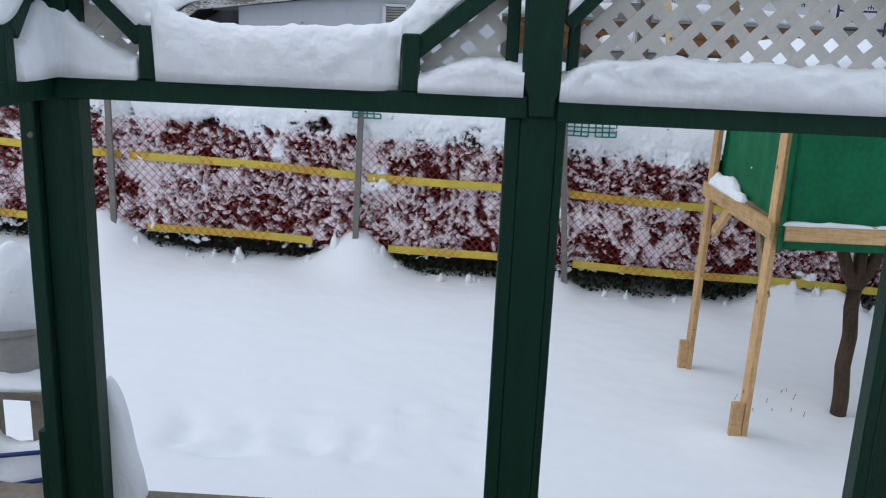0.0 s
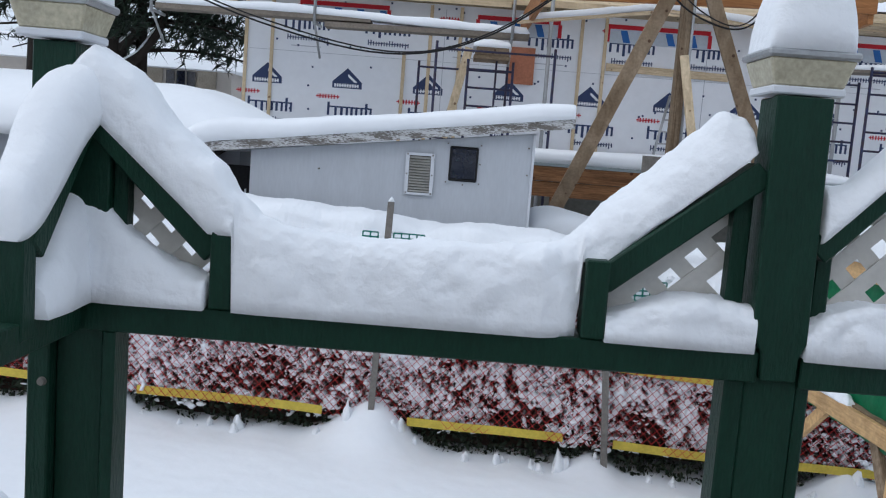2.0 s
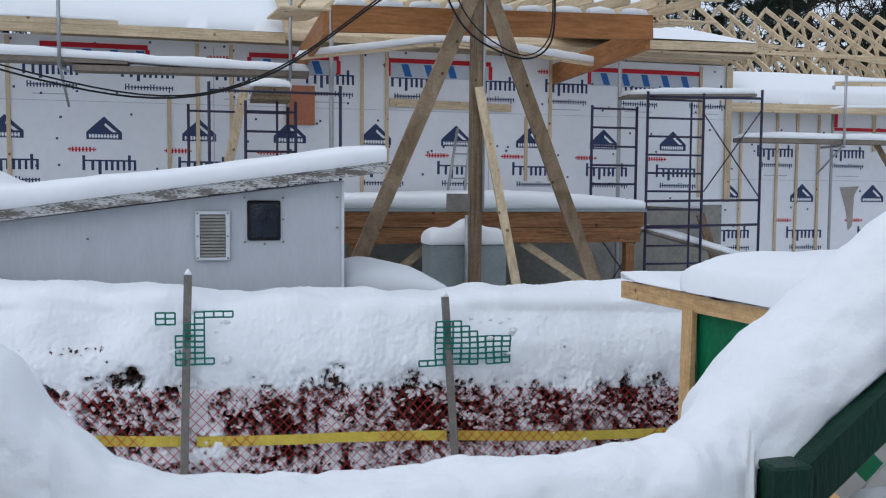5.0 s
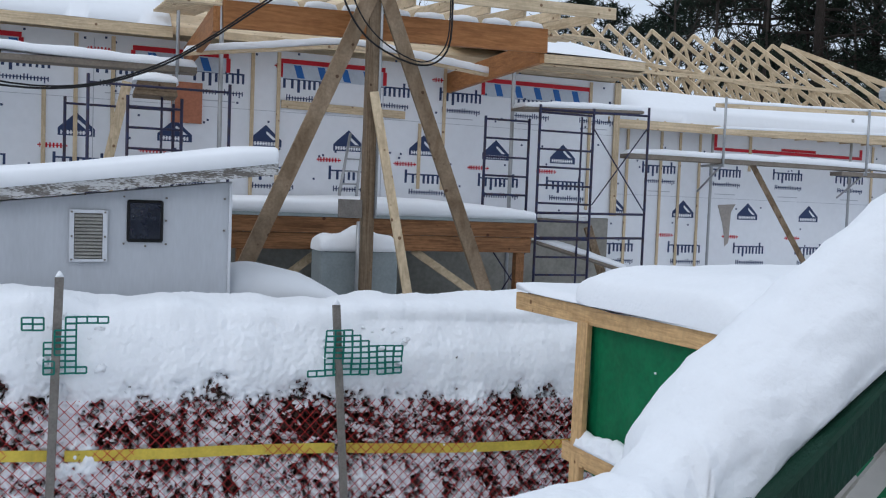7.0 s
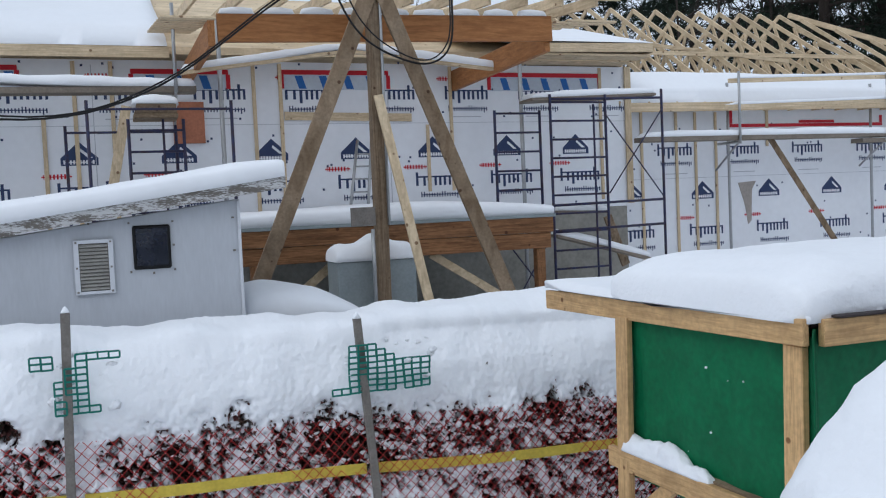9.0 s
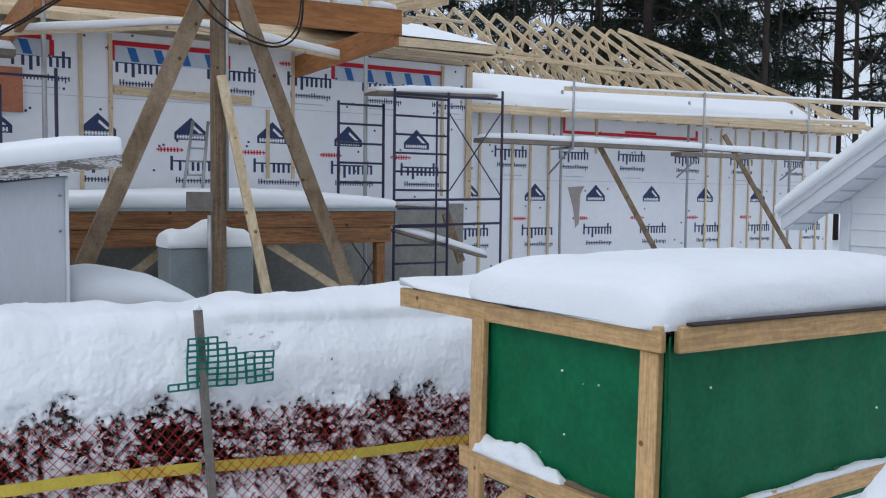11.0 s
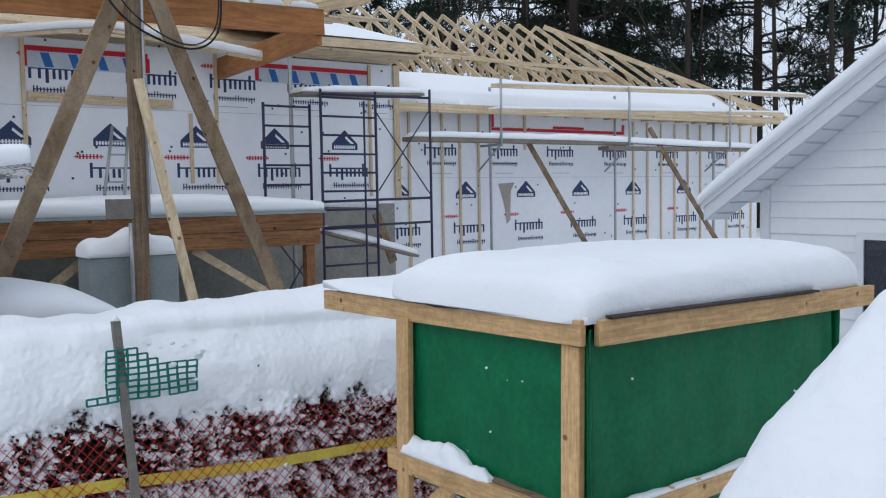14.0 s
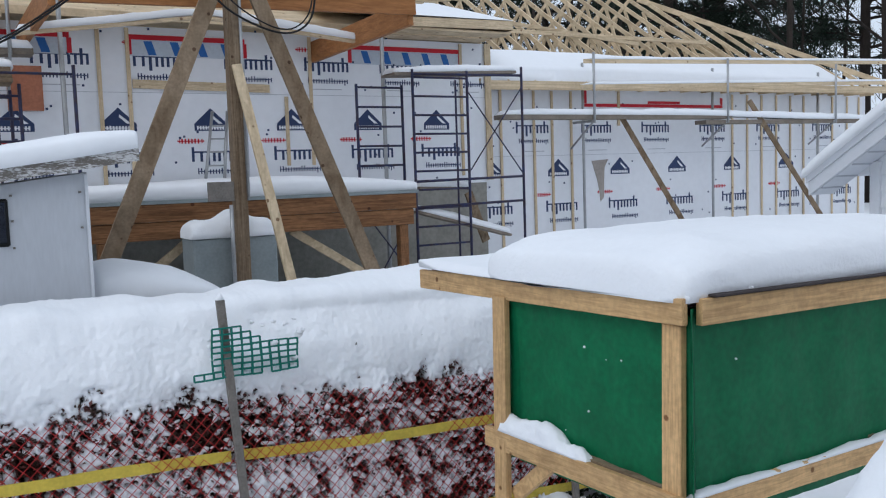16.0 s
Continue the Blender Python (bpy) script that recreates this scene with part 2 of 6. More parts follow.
def snow(name, rows, across, label, n=60, m=22, p=2.6, rough=0.012, freq=9.0, mat=None, parent=None, ends=0.05, round_end=True):
    """Lying snow: rows of x, y, base z, height, half width; across is the sideways direction. A rounded, lumpy heap."""
    rows = spread(rows, n)
    ax = Vector(across)
    verts, faces = [], []
    length = sum((Vector(rows[i][:2]) - Vector(rows[i + 1][:2])).length for i in range(n - 1))
    for i, (x, y, z, h, w) in enumerate(rows):
        s = i / (n - 1) * length
        e = min(s, length - s) / max(ends, 1e-4)
        k = math.sqrt(max(0.0, 1 - (1 - min(e, 1.0)) ** 2)) if round_end else 1.0
        k = max(k, 0.05)
        for j in range(m + 1):
            a = math.pi * j / m
            c, sn = math.cos(a), math.sin(a)
            q = p(x) if callable(p) else p
            u = math.copysign(abs(c) ** (2 / q), c)
            v = abs(sn) ** (2 / q)
            pos = Vector((x, y, z)) + ax * (w * u * (0.75 + 0.25 * k)) + Vector((0, 0, h * v * k))
            d = noise.noise(pos * freq) * rough + noise.noise(pos * freq * 3.3) * rough * 0.4 + noise.noise(pos * freq * 0.3 + Vector((7, 3, 1))) * rough * 1.8
            out = (ax * u + Vector((0, 0, v))).normalized()
            if 0 < j < m:
                pos += out * d
            verts.append(pos)
    w1 = m + 1
    for i in range(n - 1):
        for j in range(m):
            faces.append((i * w1 + j, i * w1 + j + 1, (i + 1) * w1 + j + 1, (i + 1) * w1 + j))
        faces.append((i * w1 + m, i * w1, (i + 1) * w1, (i + 1) * w1 + m))
    faces.append(tuple(range(m, -1, -1)))
    faces.append(tuple((n - 1) * w1 + j for j in range(w1)))
    ob = new(name, raw(name, verts, faces, mat or SNOW, True))
    if parent:
        ob.parent = parent
        return tagged(ob, label)
    return tagged(ob, label, "snow", "", "stuff")


# ---- ground ----
foot_rng = random.Random(11)
FOOT = [(foot_rng.uniform(-1.9, 0.3), 5.25 + abs(foot_rng.gauss(0, 0.35))) for k in range(46)]


def ground_height(x, y):
    """The snow's surface: the yard, the bank at the fence, and the higher lot behind the hedge."""
    tilt = -0.045 * (x - 1.0) * min(max((y - 2.0) / 7.5, 0.0), 1.0)
    z = 0.10 + tilt
    if y > 8.6:
        for px, top, wide in ((-3.95, 0.45, 0.42), (-1.1, 0.46, 0.40), (1.1, 0.16, 0.25), (3.6, 0.30, 0.3), (4.2, 0.3, 0.35), (-6.3, 0.5, 0.5)):
            z += top * math.exp(-((x - px) / wide) ** 2) * math.exp(-((y - 9.6) / 0.42) ** 2)
        z += (0.07 * noise.noise(Vector((x * 2.1, 4, 0))) - 0.05) * math.exp(-((y - 9.5) / 0.4) ** 2)
    for px, py, top in ((2.12, 5.92, 0.08), (2.08, 7.25, 0.04)):
        z += top * math.exp(-((x - px) ** 2 + (y - py) ** 2) / 0.09)
    t = min(max((y - 10.3) / 1.6, 0.0), 1.0)
    z += (1.25 - z) * t * t * (3 - 2 * t)
    z += 0.02 * noise.noise(Vector((x * 1.3, y * 1.3, 0))) + 0.008 * noise.noise(Vector((x * 6, y * 6, 3)))
    for fx, fy in FOOT:
        d2 = (x - fx) ** 2 + (y - fy) ** 2
        if d2 < 0.06:
            z -= 0.035 * math.exp(-d2 / 0.006)
    return z


xs = np.concatenate([np.linspace(-120, -9, 20), np.linspace(-8.8, 8.8, 260), np.linspace(9, 140, 24)])
ys = np.concatenate([np.linspace(-60, 1.5, 14), np.linspace(1.7, 11.9, 190), np.linspace(12.1, 180, 40)])
verts = [(x, y, ground_height(x, y)) for y in ys for x in xs]
W = len(xs)
faces = [(j * W + i, j * W + i + 1, (j + 1) * W + i + 1, (j + 1) * W + i) for j in range(len(ys) - 1) for i in range(W - 1)]
tagged(new("ground", raw("ground", verts, faces, SNOW_SOFT, True)), "yard under a smooth deep layer of fresh snow", "snow ground", "", "structure")


# ---- deck and green garden arbor ----
bm = bmesh.new()
box(bm, (-2.2, -2.5, 0.78), (2.2, 3.4, 0.93))
solo("deck_floor", bm, PLANK, "grey wooden deck floor under the arbor", "deck", "", "structure")

arbor = thing("garden_arbor", "dark green painted wooden garden arbor with lattice corners", "arbor")
BY = 3.22   # middle of the arbor's front row


def clip(poly, p, d):
    """The stretch of the line p + t d inside the convex outline poly, or None."""
    lo, hi = -1e9, 1e9
    area = sum(poly[i][0] * poly[(i + 1) % len(poly)][1] - poly[(i + 1) % len(poly)][0] * poly[i][1] for i in range(len(poly)))
    for i in range(len(poly)):
        a, b = poly[i], poly[(i + 1) % len(poly)]
        nx, nz = -(b[1] - a[1]), b[0] - a[0]
        if area < 0:
            nx, nz = -nx, -nz
        num = (p[0] - a[0]) * nx + (p[1] - a[1]) * nz
        den = d[0] * nx + d[1] * nz
        if abs(den) < 1e-9:
            if num < 0:
                return None
        elif den > 0:
            lo = max(lo, -num / den)
        else:
            hi = min(hi, -num / den)
    return (lo, hi) if hi - lo > 0.01 else None




def lattice_panel(poly, place):
    panel = new("lattice_panel")
    panel.parent = arbor
    tagged(panel, "grey-white plastic diagonal lattice")
    us = [u for u, z in poly]
    zs = [z for u, z in poly]
    step, wide = 0.113, 0.041
    for k, sgn in enumerate((1, -1)):
        d = (1 / math.sqrt(2), sgn / math.sqrt(2))
        c = min(us) - (max(zs) - min(zs)) - 0.2
        while c < max(us) + (max(zs) - min(zs)) + 0.2:
            base = (c, min(zs) if sgn > 0 else max(zs))
            seg = clip(poly, base, d)
            if seg:
                p = [base[i] + d[i] * seg[0] for i in (0, 1)]
                q = [base[i] + d[i] * seg[1] for i in (0, 1)]
                dep = 0.0025 * (k * 2 - 1)
                a, b = Vector(place(p[0], dep, p[1])), Vector(place(q[0], dep, q[1]))
                nrm = Vector(place(0, 1, 0)) - Vector(place(0, 0, 0))
                side = (b - a).cross(nrm).normalized()
                bm = bmesh.new()
                bar(bm, a, b, wide, 0.006, nrm)
                part("slat", bm, LATTICE, panel)
            c += step
    return panel


def post_lamp(x, y, z, with_snow):
    """A square lantern cap on a post."""
    lamp = thing("post_lamp", "square solar post lantern with amber glass, under snow", "lamp", "lanterns on the arbor posts")
    bm = bmesh.new()
    box(bm, (x - 0.085, y - 0.085, z), (x + 0.085, y + 0.085, z + 0.02))
    part("collar", bm, VINYL_TRIM, lamp, "white plastic collar", 0.004)
    bm = bmesh.new()
    a = [bm.verts.new((x + i * 0.08, y + j * 0.08, z + 0.02)) for i, j in ((-1, -1), (1, -1), (1, 1), (-1, 1))]
    b = [bm.verts.new((x + i * 0.098, y + j * 0.098, z + 0.085)) for i, j in ((-1, -1), (1, -1), (1, 1), (-1, 1))]
    for i in range(4):
        bm.faces.new((a[i], a[(i + 1) % 4], b[(i + 1) % 4], b[i]))
    bm.faces.new(a[::-1])
    bm.faces.new(b)
    part("glass", bm, LAMPGLASS, lamp, "amber bevelled glass", 0.004)
    bm = bmesh.new()
    box(bm, (x - 0.106, y - 0.106, z + 0.085), (x + 0.106, y + 0.106, z + 0.105))
    part("cap", bm, STEEL, lamp, "brushed metal cap", 0.006)
    if with_snow:
        snow("lamp_snow", [(x - 0.10, y, z + 0.105, 0.17, 0.10), (x, y, z + 0.105, 0.235, 0.104), (x + 0.10, y, z + 0.105, 0.17, 0.10)], (0, 1, 0),
             "tall cap of snow on the post lantern", n=26, m=20, p=3, ends=0.05, rough=0.006)


# front row: corner post, middle post, right post
for px, name_top in ((-1.345, 3.17), (0.305, 3.33), (1.70, 3.33)):
    timber("post", (px, BY + 0.02, 0.1), (px, BY + 0.02, name_top), 0.125, 0.125, GREEN, arbor, up=(0, 1, 0))
timber("jamb", (0.219, BY, 0.1), (0.219, BY, 2.625), 0.045, 0.09, GREEN, arbor, up=(0, 1, 0))
timber("jamb", (0.383, BY, 0.1), (0.383, BY, 2.625), 0.03, 0.09, GREEN, arbor, up=(0, 1, 0))
timber("jamb", (-1.262, BY - 0.01, 0.1), (-1.262, BY - 0.01, 2.625), 0.035, 0.10, GREEN, arbor, up=(0, 1, 0))
timber("jamb", (-1.437, BY - 0.03, 0.1), (-1.437, BY - 0.03, 2.625), 0.055, 0.10, GREEN, arbor, up=(0, 1, 0))
timber("jamb", (-1.475, BY - 0.03, 0.1), (-1.475, BY - 0.03, 1.32), 0.03, 0.10, GREEN, arbor, up=(0, 1, 0))
timber("jamb", (1.62, BY, 0.1), (1.62, BY, 2.625), 0.04, 0.09, GREEN, arbor, up=(0, 1, 0))
bm = bmesh.new()
prism(bm, [(0.232, 3.33), (0.238, 2.755), (0.262, 2.705), (0.268, 2.635), (0.348, 2.635), (0.350, 2.695), (0.367, 2.735), (0.360, 3.33)], BY - 0.075, BY - 0.042)
part("facing_board", bm, GREEN, arbor, "", 0.003)
for x0, x1, dz in ((-1.345, 0.262, 0.0), (0.362, 1.72, -0.008)):
    timber("rail", (x0, BY - 0.04, 2.664 + dz), (x1, BY - 0.04, 2.664 + dz), 0.05, 0.078, GREEN, arbor)
    timber("shelf_board", (x0, BY + 0.035, 2.688 + dz), (x1, BY + 0.035, 2.688 + dz), 0.10, 0.025, GREEN, arbor)
timber("rail", (-1.36, BY - 0.065, 2.664), (-1.36, 1.9, 2.664), 0.05, 0.078, GREEN, arbor)
timber("post", (-1.36, 1.84, 0.1), (-1.36, 1.84, 2.625), 0.11, 0.11, GREEN, arbor, up=(0, 1, 0))
timber("shelf_board", (-1.40, BY, 2.688), (-1.40, 1.9, 2.688), 0.10, 0.025, GREEN, arbor)
for sx in (-0.985, -0.12):
    timber("short_post", (sx + 0.005, BY - 0.03, 2.704), (sx + 0.005, BY - 0.03, 2.90), 0.054, 0.085, GREEN, arbor, up=(0, 1, 0))
timber("short_post", (-1.36, 2.87, 2.66), (-1.36, 2.87, 2.90), 0.06, 0.062, GREEN, arbor, up=(0, 1, 0))
# slanting braces with an inner strip at each post
timber("brace", (-0.105, BY - 0.02, 2.842), (0.235, BY - 0.02, 3.145), 0.07, 0.062, GREEN, arbor)
timber("brace", (-1.005, BY - 0.02, 2.842), (-1.345, BY - 0.02, 3.165), 0.07, 0.062, GREEN, arbor)
timber("brace", (-1.36, 2.90, 2.855), (-1.36, BY - 0.02, 3.185), 0.07, 0.062, GREEN, arbor)
timber("brace", (0.372, BY - 0.02, 2.955), (1.01, BY - 0.02, 3.63), 0.07, 0.062, GREEN, arbor)
timber("brace", (1.01, BY - 0.02, 3.63), (1.66, BY - 0.02, 2.955), 0.07, 0.062, GREEN, arbor)
timber("strip", (0.205, BY + 0.01, 2.785), (0.205, BY + 0.01, 3.14), 0.04, 0.05, GREEN, arbor, up=(0, 1, 0))
timber("strip", (0.408, BY + 0.01, 2.745), (0.408, BY + 0.01, 2.96), 0.04, 0.05, GREEN, arbor, up=(0, 1, 0))
timber("strip", (-1.262, BY + 0.01, 2.785), (-1.262, BY + 0.01, 3.12), 0.04, 0.05, GREEN, arbor, up=(0, 1, 0))
timber("strip", (-1.405, BY - 0.08, 2.785), (-1.405, BY - 0.08, 3.12), 0.04, 0.05, GREEN, arbor, up=(0, 1, 0))
lattice_panel([(-0.085, 2.70), (0.19, 2.70), (0.19, 3.13), (-0.085, 2.86)], lambda u, d, z: (u, BY + 0.035 + d, z))
lattice_panel([(-1.02, 2.70), (-1.25, 2.70), (-1.25, 3.10), (-1.02, 2.86)], lambda u, d, z: (u, BY + 0.035 + d, z))
lattice_panel([(2.90, 2.70), (3.12, 2.70), (3.12, 3.10), (2.90, 2.86)], lambda u, d, z: (-1.40 + d, u, z))
lattice_panel([(0.43, 2.69), (1.63, 2.69), (1.63, 2.96), (1.01, 3.60), (0.43, 2.98)], lambda u, d, z: (u, BY + 0.035 + d, z))
bm = bmesh.new()
bmesh.ops.create_cone(bm, cap_ends=True, segments=12, radius1=0.012, radius2=0.009, depth=0.012, matrix=pose(-1.425, BY - 0.085, 2.49, 90, 0, 0))
part("plug", bm, POST, arbor, "weathered screw plug")
post_lamp(0.305, BY + 0.02, 3.335, True)
timber("post", (-1.475, BY + 0.10, 2.7), (-1.475, BY + 0.10, 3.34), 0.11, 0.11, GREEN, arbor, up=(0, 1, 0))
post_lamp(-1.475, BY + 0.10, 3.345, True)

# snow on the arbor
SN = "thick fresh snow lying on the green arbor"
TOP = [(-1.43, 3.24), (-1.355, 3.335), (-1.26, 3.285), (-1.15, 3.155), (-1.03, 3.06), (-0.975, 2.985), (-0.91, 2.935), (-0.82, 2.908), (-0.70, 2.903), (-0.55, 2.902),
       (-0.36, 2.905), (-0.24, 2.911), (-0.15, 2.924), (-0.09, 2.974), (-0.044, 3.040), (0.0, 3.080), (0.05, 3.122), (0.10, 3.176), (0.155, 3.233), (0.22, 3.290), (0.30, 3.28)]
heap = []
for x in np.linspace(-1.43, 0.30, 230):
    k = max(i for i in range(len(TOP) - 1) if TOP[i][0] <= x + 1e-9)
    f = (x - TOP[k][0]) / (TOP[k + 1][0] - TOP[k][0])
    f = f * f * (3 - 2 * f) * 0.35 + f * 0.65
    top = TOP[k][1] + (TOP[k + 1][1] - TOP[k][1]) * f
    side = max(x + 0.07, -1.0 - x)      # how far out from the short posts
    if side > -0.034:
        base = 2.89 + max(side - 0.03, 0.0) * 0.89
    else:
        base = 2.70
    lean = min(max((side + 0.10) / 0.2, 0.0), 1.0)
    if x > -0.5:
        shift = float(np.interp(x, (-0.2, -0.08, 0.02, 0.12, 0.22), (0.0, 0.08, 0.082, 0.05, 0.02)))
        half = float(np.interp(x, (-0.2, -0.08, 0.02, 0.12, 0.22), (0.085, 0.110, 0.104, 0.09, 0.08)))
    else:
        shift, half = 0.05 * lean, 0.085 + 0.026 * lean
    heap.append((x, BY + shift, base, max(top - base, 0.03), half))
settled = set()
heap_snow = snow("arbor_snow", heap, (0, 1, 0), SN, n=230, m=56, p=lambda x: 3.4 - 1.4 * min(max((x + 0.18) / 0.15, 0.0), 1.0), rough=0.009, freq=17, ends=0.04)
snow("arbor_snow", [(-1.385, 2.83, 2.88, 0.10, 0.06), (-1.385, 2.90, 2.91, 0.13, 0.065), (-1.385, 2.98, 2.98, 0.15, 0.07), (-1.385, 3.10, 3.09, 0.15, 0.075), (-1.375, 3.22, 3.18, 0.11, 0.08)],
     (1, 0, 0), SN, n=50, m=24, p=2.6, rough=0.008, freq=11, ends=0.05)
snow("arbor_snow", [(-0.088, BY - 0.01, 2.70, 0.07, 0.07), (0.02, BY - 0.01, 2.70, 0.105, 0.075), (0.13, BY - 0.01, 2.70, 0.125, 0.075), (0.245, BY - 0.01, 2.70, 0.105, 0.07)],
     (0, 1, 0), SN, n=60, m=36, p=4.5, rough=0.011, freq=20, round_end=False)
snow("arbor_snow", [(-1.018, BY - 0.01, 2.70, 0.075, 0.075), (-1.12, BY - 0.01, 2.70, 0.12, 0.08), (-1.24, BY - 0.01, 2.70, 0.20, 0.08), (-1.31, BY - 0.01, 2.70, 0.26, 0.075), (-1.40, BY - 0.02, 2.70, 0.28, 0.07)],
     (0, 1, 0), SN, n=40, m=20, p=2.6, rough=0.014, freq=16, round_end=False)
snow("arbor_snow", [(-1.375, 2.905, 2.70, 0.10, 0.075), (-1.375, 3.0, 2.70, 0.155, 0.08), (-1.375, 3.09, 2.70, 0.23, 0.075), (-1.375, 3.22, 2.70, 0.29, 0.07)],
     (1, 0, 0), SN, n=34, m=20, p=2.6, rough=0.014, freq=16, round_end=False)
snow("arbor_snow", [(0.366, BY - 0.005, 2.69, 0.10, 0.07), (0.48, BY - 0.005, 2.69, 0.14, 0.08), (0.8, BY - 0.005, 2.69, 0.16, 0.08), (1.2, BY - 0.005, 2.69, 0.15, 0.08), (1.68, BY - 0.005, 2.69, 0.15, 0.08)],
     (0, 1, 0), SN, n=150, m=36, p=4.5, rough=0.014, freq=21, round_end=False)
snow("arbor_snow", [(0.375, BY, 2.98, 0.13, 0.07), (0.45, BY, 3.06, 0.08, 0.075), (0.6, BY, 3.22, 0.07, 0.075), (0.8, BY, 3.43, 0.075, 0.08), (1.01, BY, 3.65, 0.09, 0.08), (1.3, BY, 3.35, 0.08, 0.08), (1.66, BY, 2.98, 0.09, 0.08)],
     (0, 1, 0), SN, n=70, m=22, p=2.6, rough=0.010, freq=11, ends=0.05)

snow("post_snow", [(-1.40, 3.34, 0.10, 0.9, 0.06), (-1.31, 3.34, 0.10, 1.35, 0.08), (-1.24, 3.34, 0.10, 1.3, 0.08), (-1.19, 3.34, 0.10, 1.05, 0.07), (-1.14, 3.34, 0.10, 0.8, 0.06)], (0, 1, 0), "snow plastered on the foot of the corner post", n=24, m=30, p=4, rough=0.012, freq=9, ends=0.03)

# the arbor has spread a little with age: its bays stand wider than they were set out
def spread_bay(x):
    return x + float(np.interp(x, (-1.36, -1.2, -0.985, -0.12, 0.305, 0.45, 1.55, 1.62), (0.0, -0.012, -0.014, 0.048, 0.092, 0.092, 0.097, 0.107)))


for ob in [*arbor.children_recursive, *(o for o in scene.objects if o.name.split(".")[0] in ("arbor_snow", "post_lamp", "lamp_snow"))]:
    for o in (ob, *ob.children):
        if o.type == "MESH" and o != heap_snow and o.name not in settled:
            settled.add(o.name)
            for v in o.data.vertices:
                v.co.x = spread_bay(v.co.x)

# snow-covered pot on a stand beside the corner post
stand = thing("plant_stand", "weathered wooden plant stand half buried in snow", "plant stand")
for dx, dy in ((-0.2, -0.15), (0.2, -0.15), (-0.2, 0.2), (0.2, 0.2)):
    timber("leg", (-1.95 + dx, 3.8 + dy, 0.05), (-1.95 + dx, 3.8 + dy, 1.22), 0.05, 0.05, PLANK, stand)
bm = bmesh.new()
box(bm, (-2.25, 3.6, 1.22), (-1.68, 4.05, 1.26))
part("top", bm, PLANK, stand, "", 0.004)
snow("stand_snow", [(-2.25, 3.82, 1.26, 0.06, 0.2), (-1.95, 3.82, 1.26, 0.08, 0.23), (-1.68, 3.82, 1.26, 0.05, 0.2)], (0, 1, 0), "lumpy snow on the plant stand", n=24, m=14, rough=0.02)
snow("stand_snow", [(-2.3, 3.62, 0.55, 0.42, 0.16), (-2.05, 3.62, 0.5, 0.58, 0.18), (-1.85, 3.6, 0.5, 0.50, 0.17), (-1.62, 3.62, 0.45, 0.62, 0.16)], (0, 1, 0), "lumpy snow heaped against the plant stand", n=40, m=24, p=2.4, rough=0.05, freq=6)
pot = thing("flower_pot", "grey round flower pot under a tall heap of snow", "flower pot")
bm = bmesh.new()
tube(bm, [(-1.93, 3.82, 1.27), (-1.93, 3.82, 1.40), (-1.93, 3.82, 1.52)], 0.13, 20, 0.165)
part("body", bm, CLAY, pot)
bm = bmesh.new()
tube(bm, [(-1.93, 3.82, 1.49), (-1.93, 3.82, 1.54)], 0.178, 20)
part("rim", bm, CLAY, pot, "", 0.004)
snow("pot_snow", [(-2.10, 3.82, 1.53, 0.12, 0.12), (-1.93, 3.82, 1.53, 0.36, 0.19), (-1.74, 3.82, 1.53, 0.12, 0.12)], (0, 1, 0), "tall rounded snow heap in a flower pot", n=24, m=18, p=2.3, rough=0.02)
bm = bmesh.new()
tube(bm, [(-2.3, 3.55, 1.02), (-2.05, 3.5, 0.98), (-1.85, 3.5, 1.0), (-1.6, 3.52, 1.03)], 0.011, 8)
tube(bm, [(-2.3, 3.5, 0.98), (-2.0, 3.46, 0.9), (-1.8, 3.46, 0.88), (-1.6, 3.48, 0.92)], 0.011, 8)
solo("garden_hose", bm, HOSE, "blue garden hose hanging on the plant stand", "hose")


# ---- raised playhouse with green tarp walls ----
HM = pose(2.20, 5.86, 0, 0, 0, 2.5)   # its near corner; X along the front, Y to the back
hut = thing("raised_playhouse", "small raised wooden playhouse frame wrapped in green tarp, snow on top", "playhouse", at=HM)


def ground_under(x, y):
    p = HM @ Vector((x, y, 0))
    return ground_height(p.x, p.y) - 0.05


for lx, ly, foot in ((0.015, 0.08, -0.035), (-0.01, 1.42, -0.04), (2.30, 0.08, 0.0), (2.30, 1.42, 0.0)):
    timber("leg", (lx + foot, ly, ground_under(lx, ly)), (lx, ly, 2.52), 0.12, 0.042, LUMBER, hut, up=(1, 0, 0) if lx < 1 else (0, 1, 0))
for lx, ly in ((-0.09, 0.03), (-0.10, 1.40)):
    timber("stake", (lx, ly, ground_under(lx, ly)), (lx, ly, ground_under(lx, ly) + 0.30), 0.085, 0.04, LUMBER, hut)
timber("roof_rim", (-0.02, -0.02, 2.592), (0.02, 2.37, 2.545), 0.04, 0.125, LUMBER, hut)
timber("roof_rim", (0.06, -0.03, 2.585), (2.68, -0.03, 2.545), 0.04, 0.125, LUMBER, hut)
timber("roof_rim", (2.55, -0.005, 2.55), (2.55, 2.3, 2.54), 0.04, 0.125, LUMBER, hut)
timber("rail", (-0.025, 0.0, 1.66), (-0.025, 1.58, 1.65), 0.04, 0.12, LUMBER, hut)
timber("rail", (0.05, 0.0, 1.66), (2.36, 0.0, 1.645), 0.04, 0.12, LUMBER, hut)
timber("rail", (0.0, 1.48, 1.645), (2.36, 1.48, 1.645), 0.04, 0.12, LUMBER, hut)
timber("shingle_strip", (0.12, -0.035, 2.657), (1.95, -0.035, 2.631), 0.10, 0.012, SHINGLE, hut, "dark shingle edge")
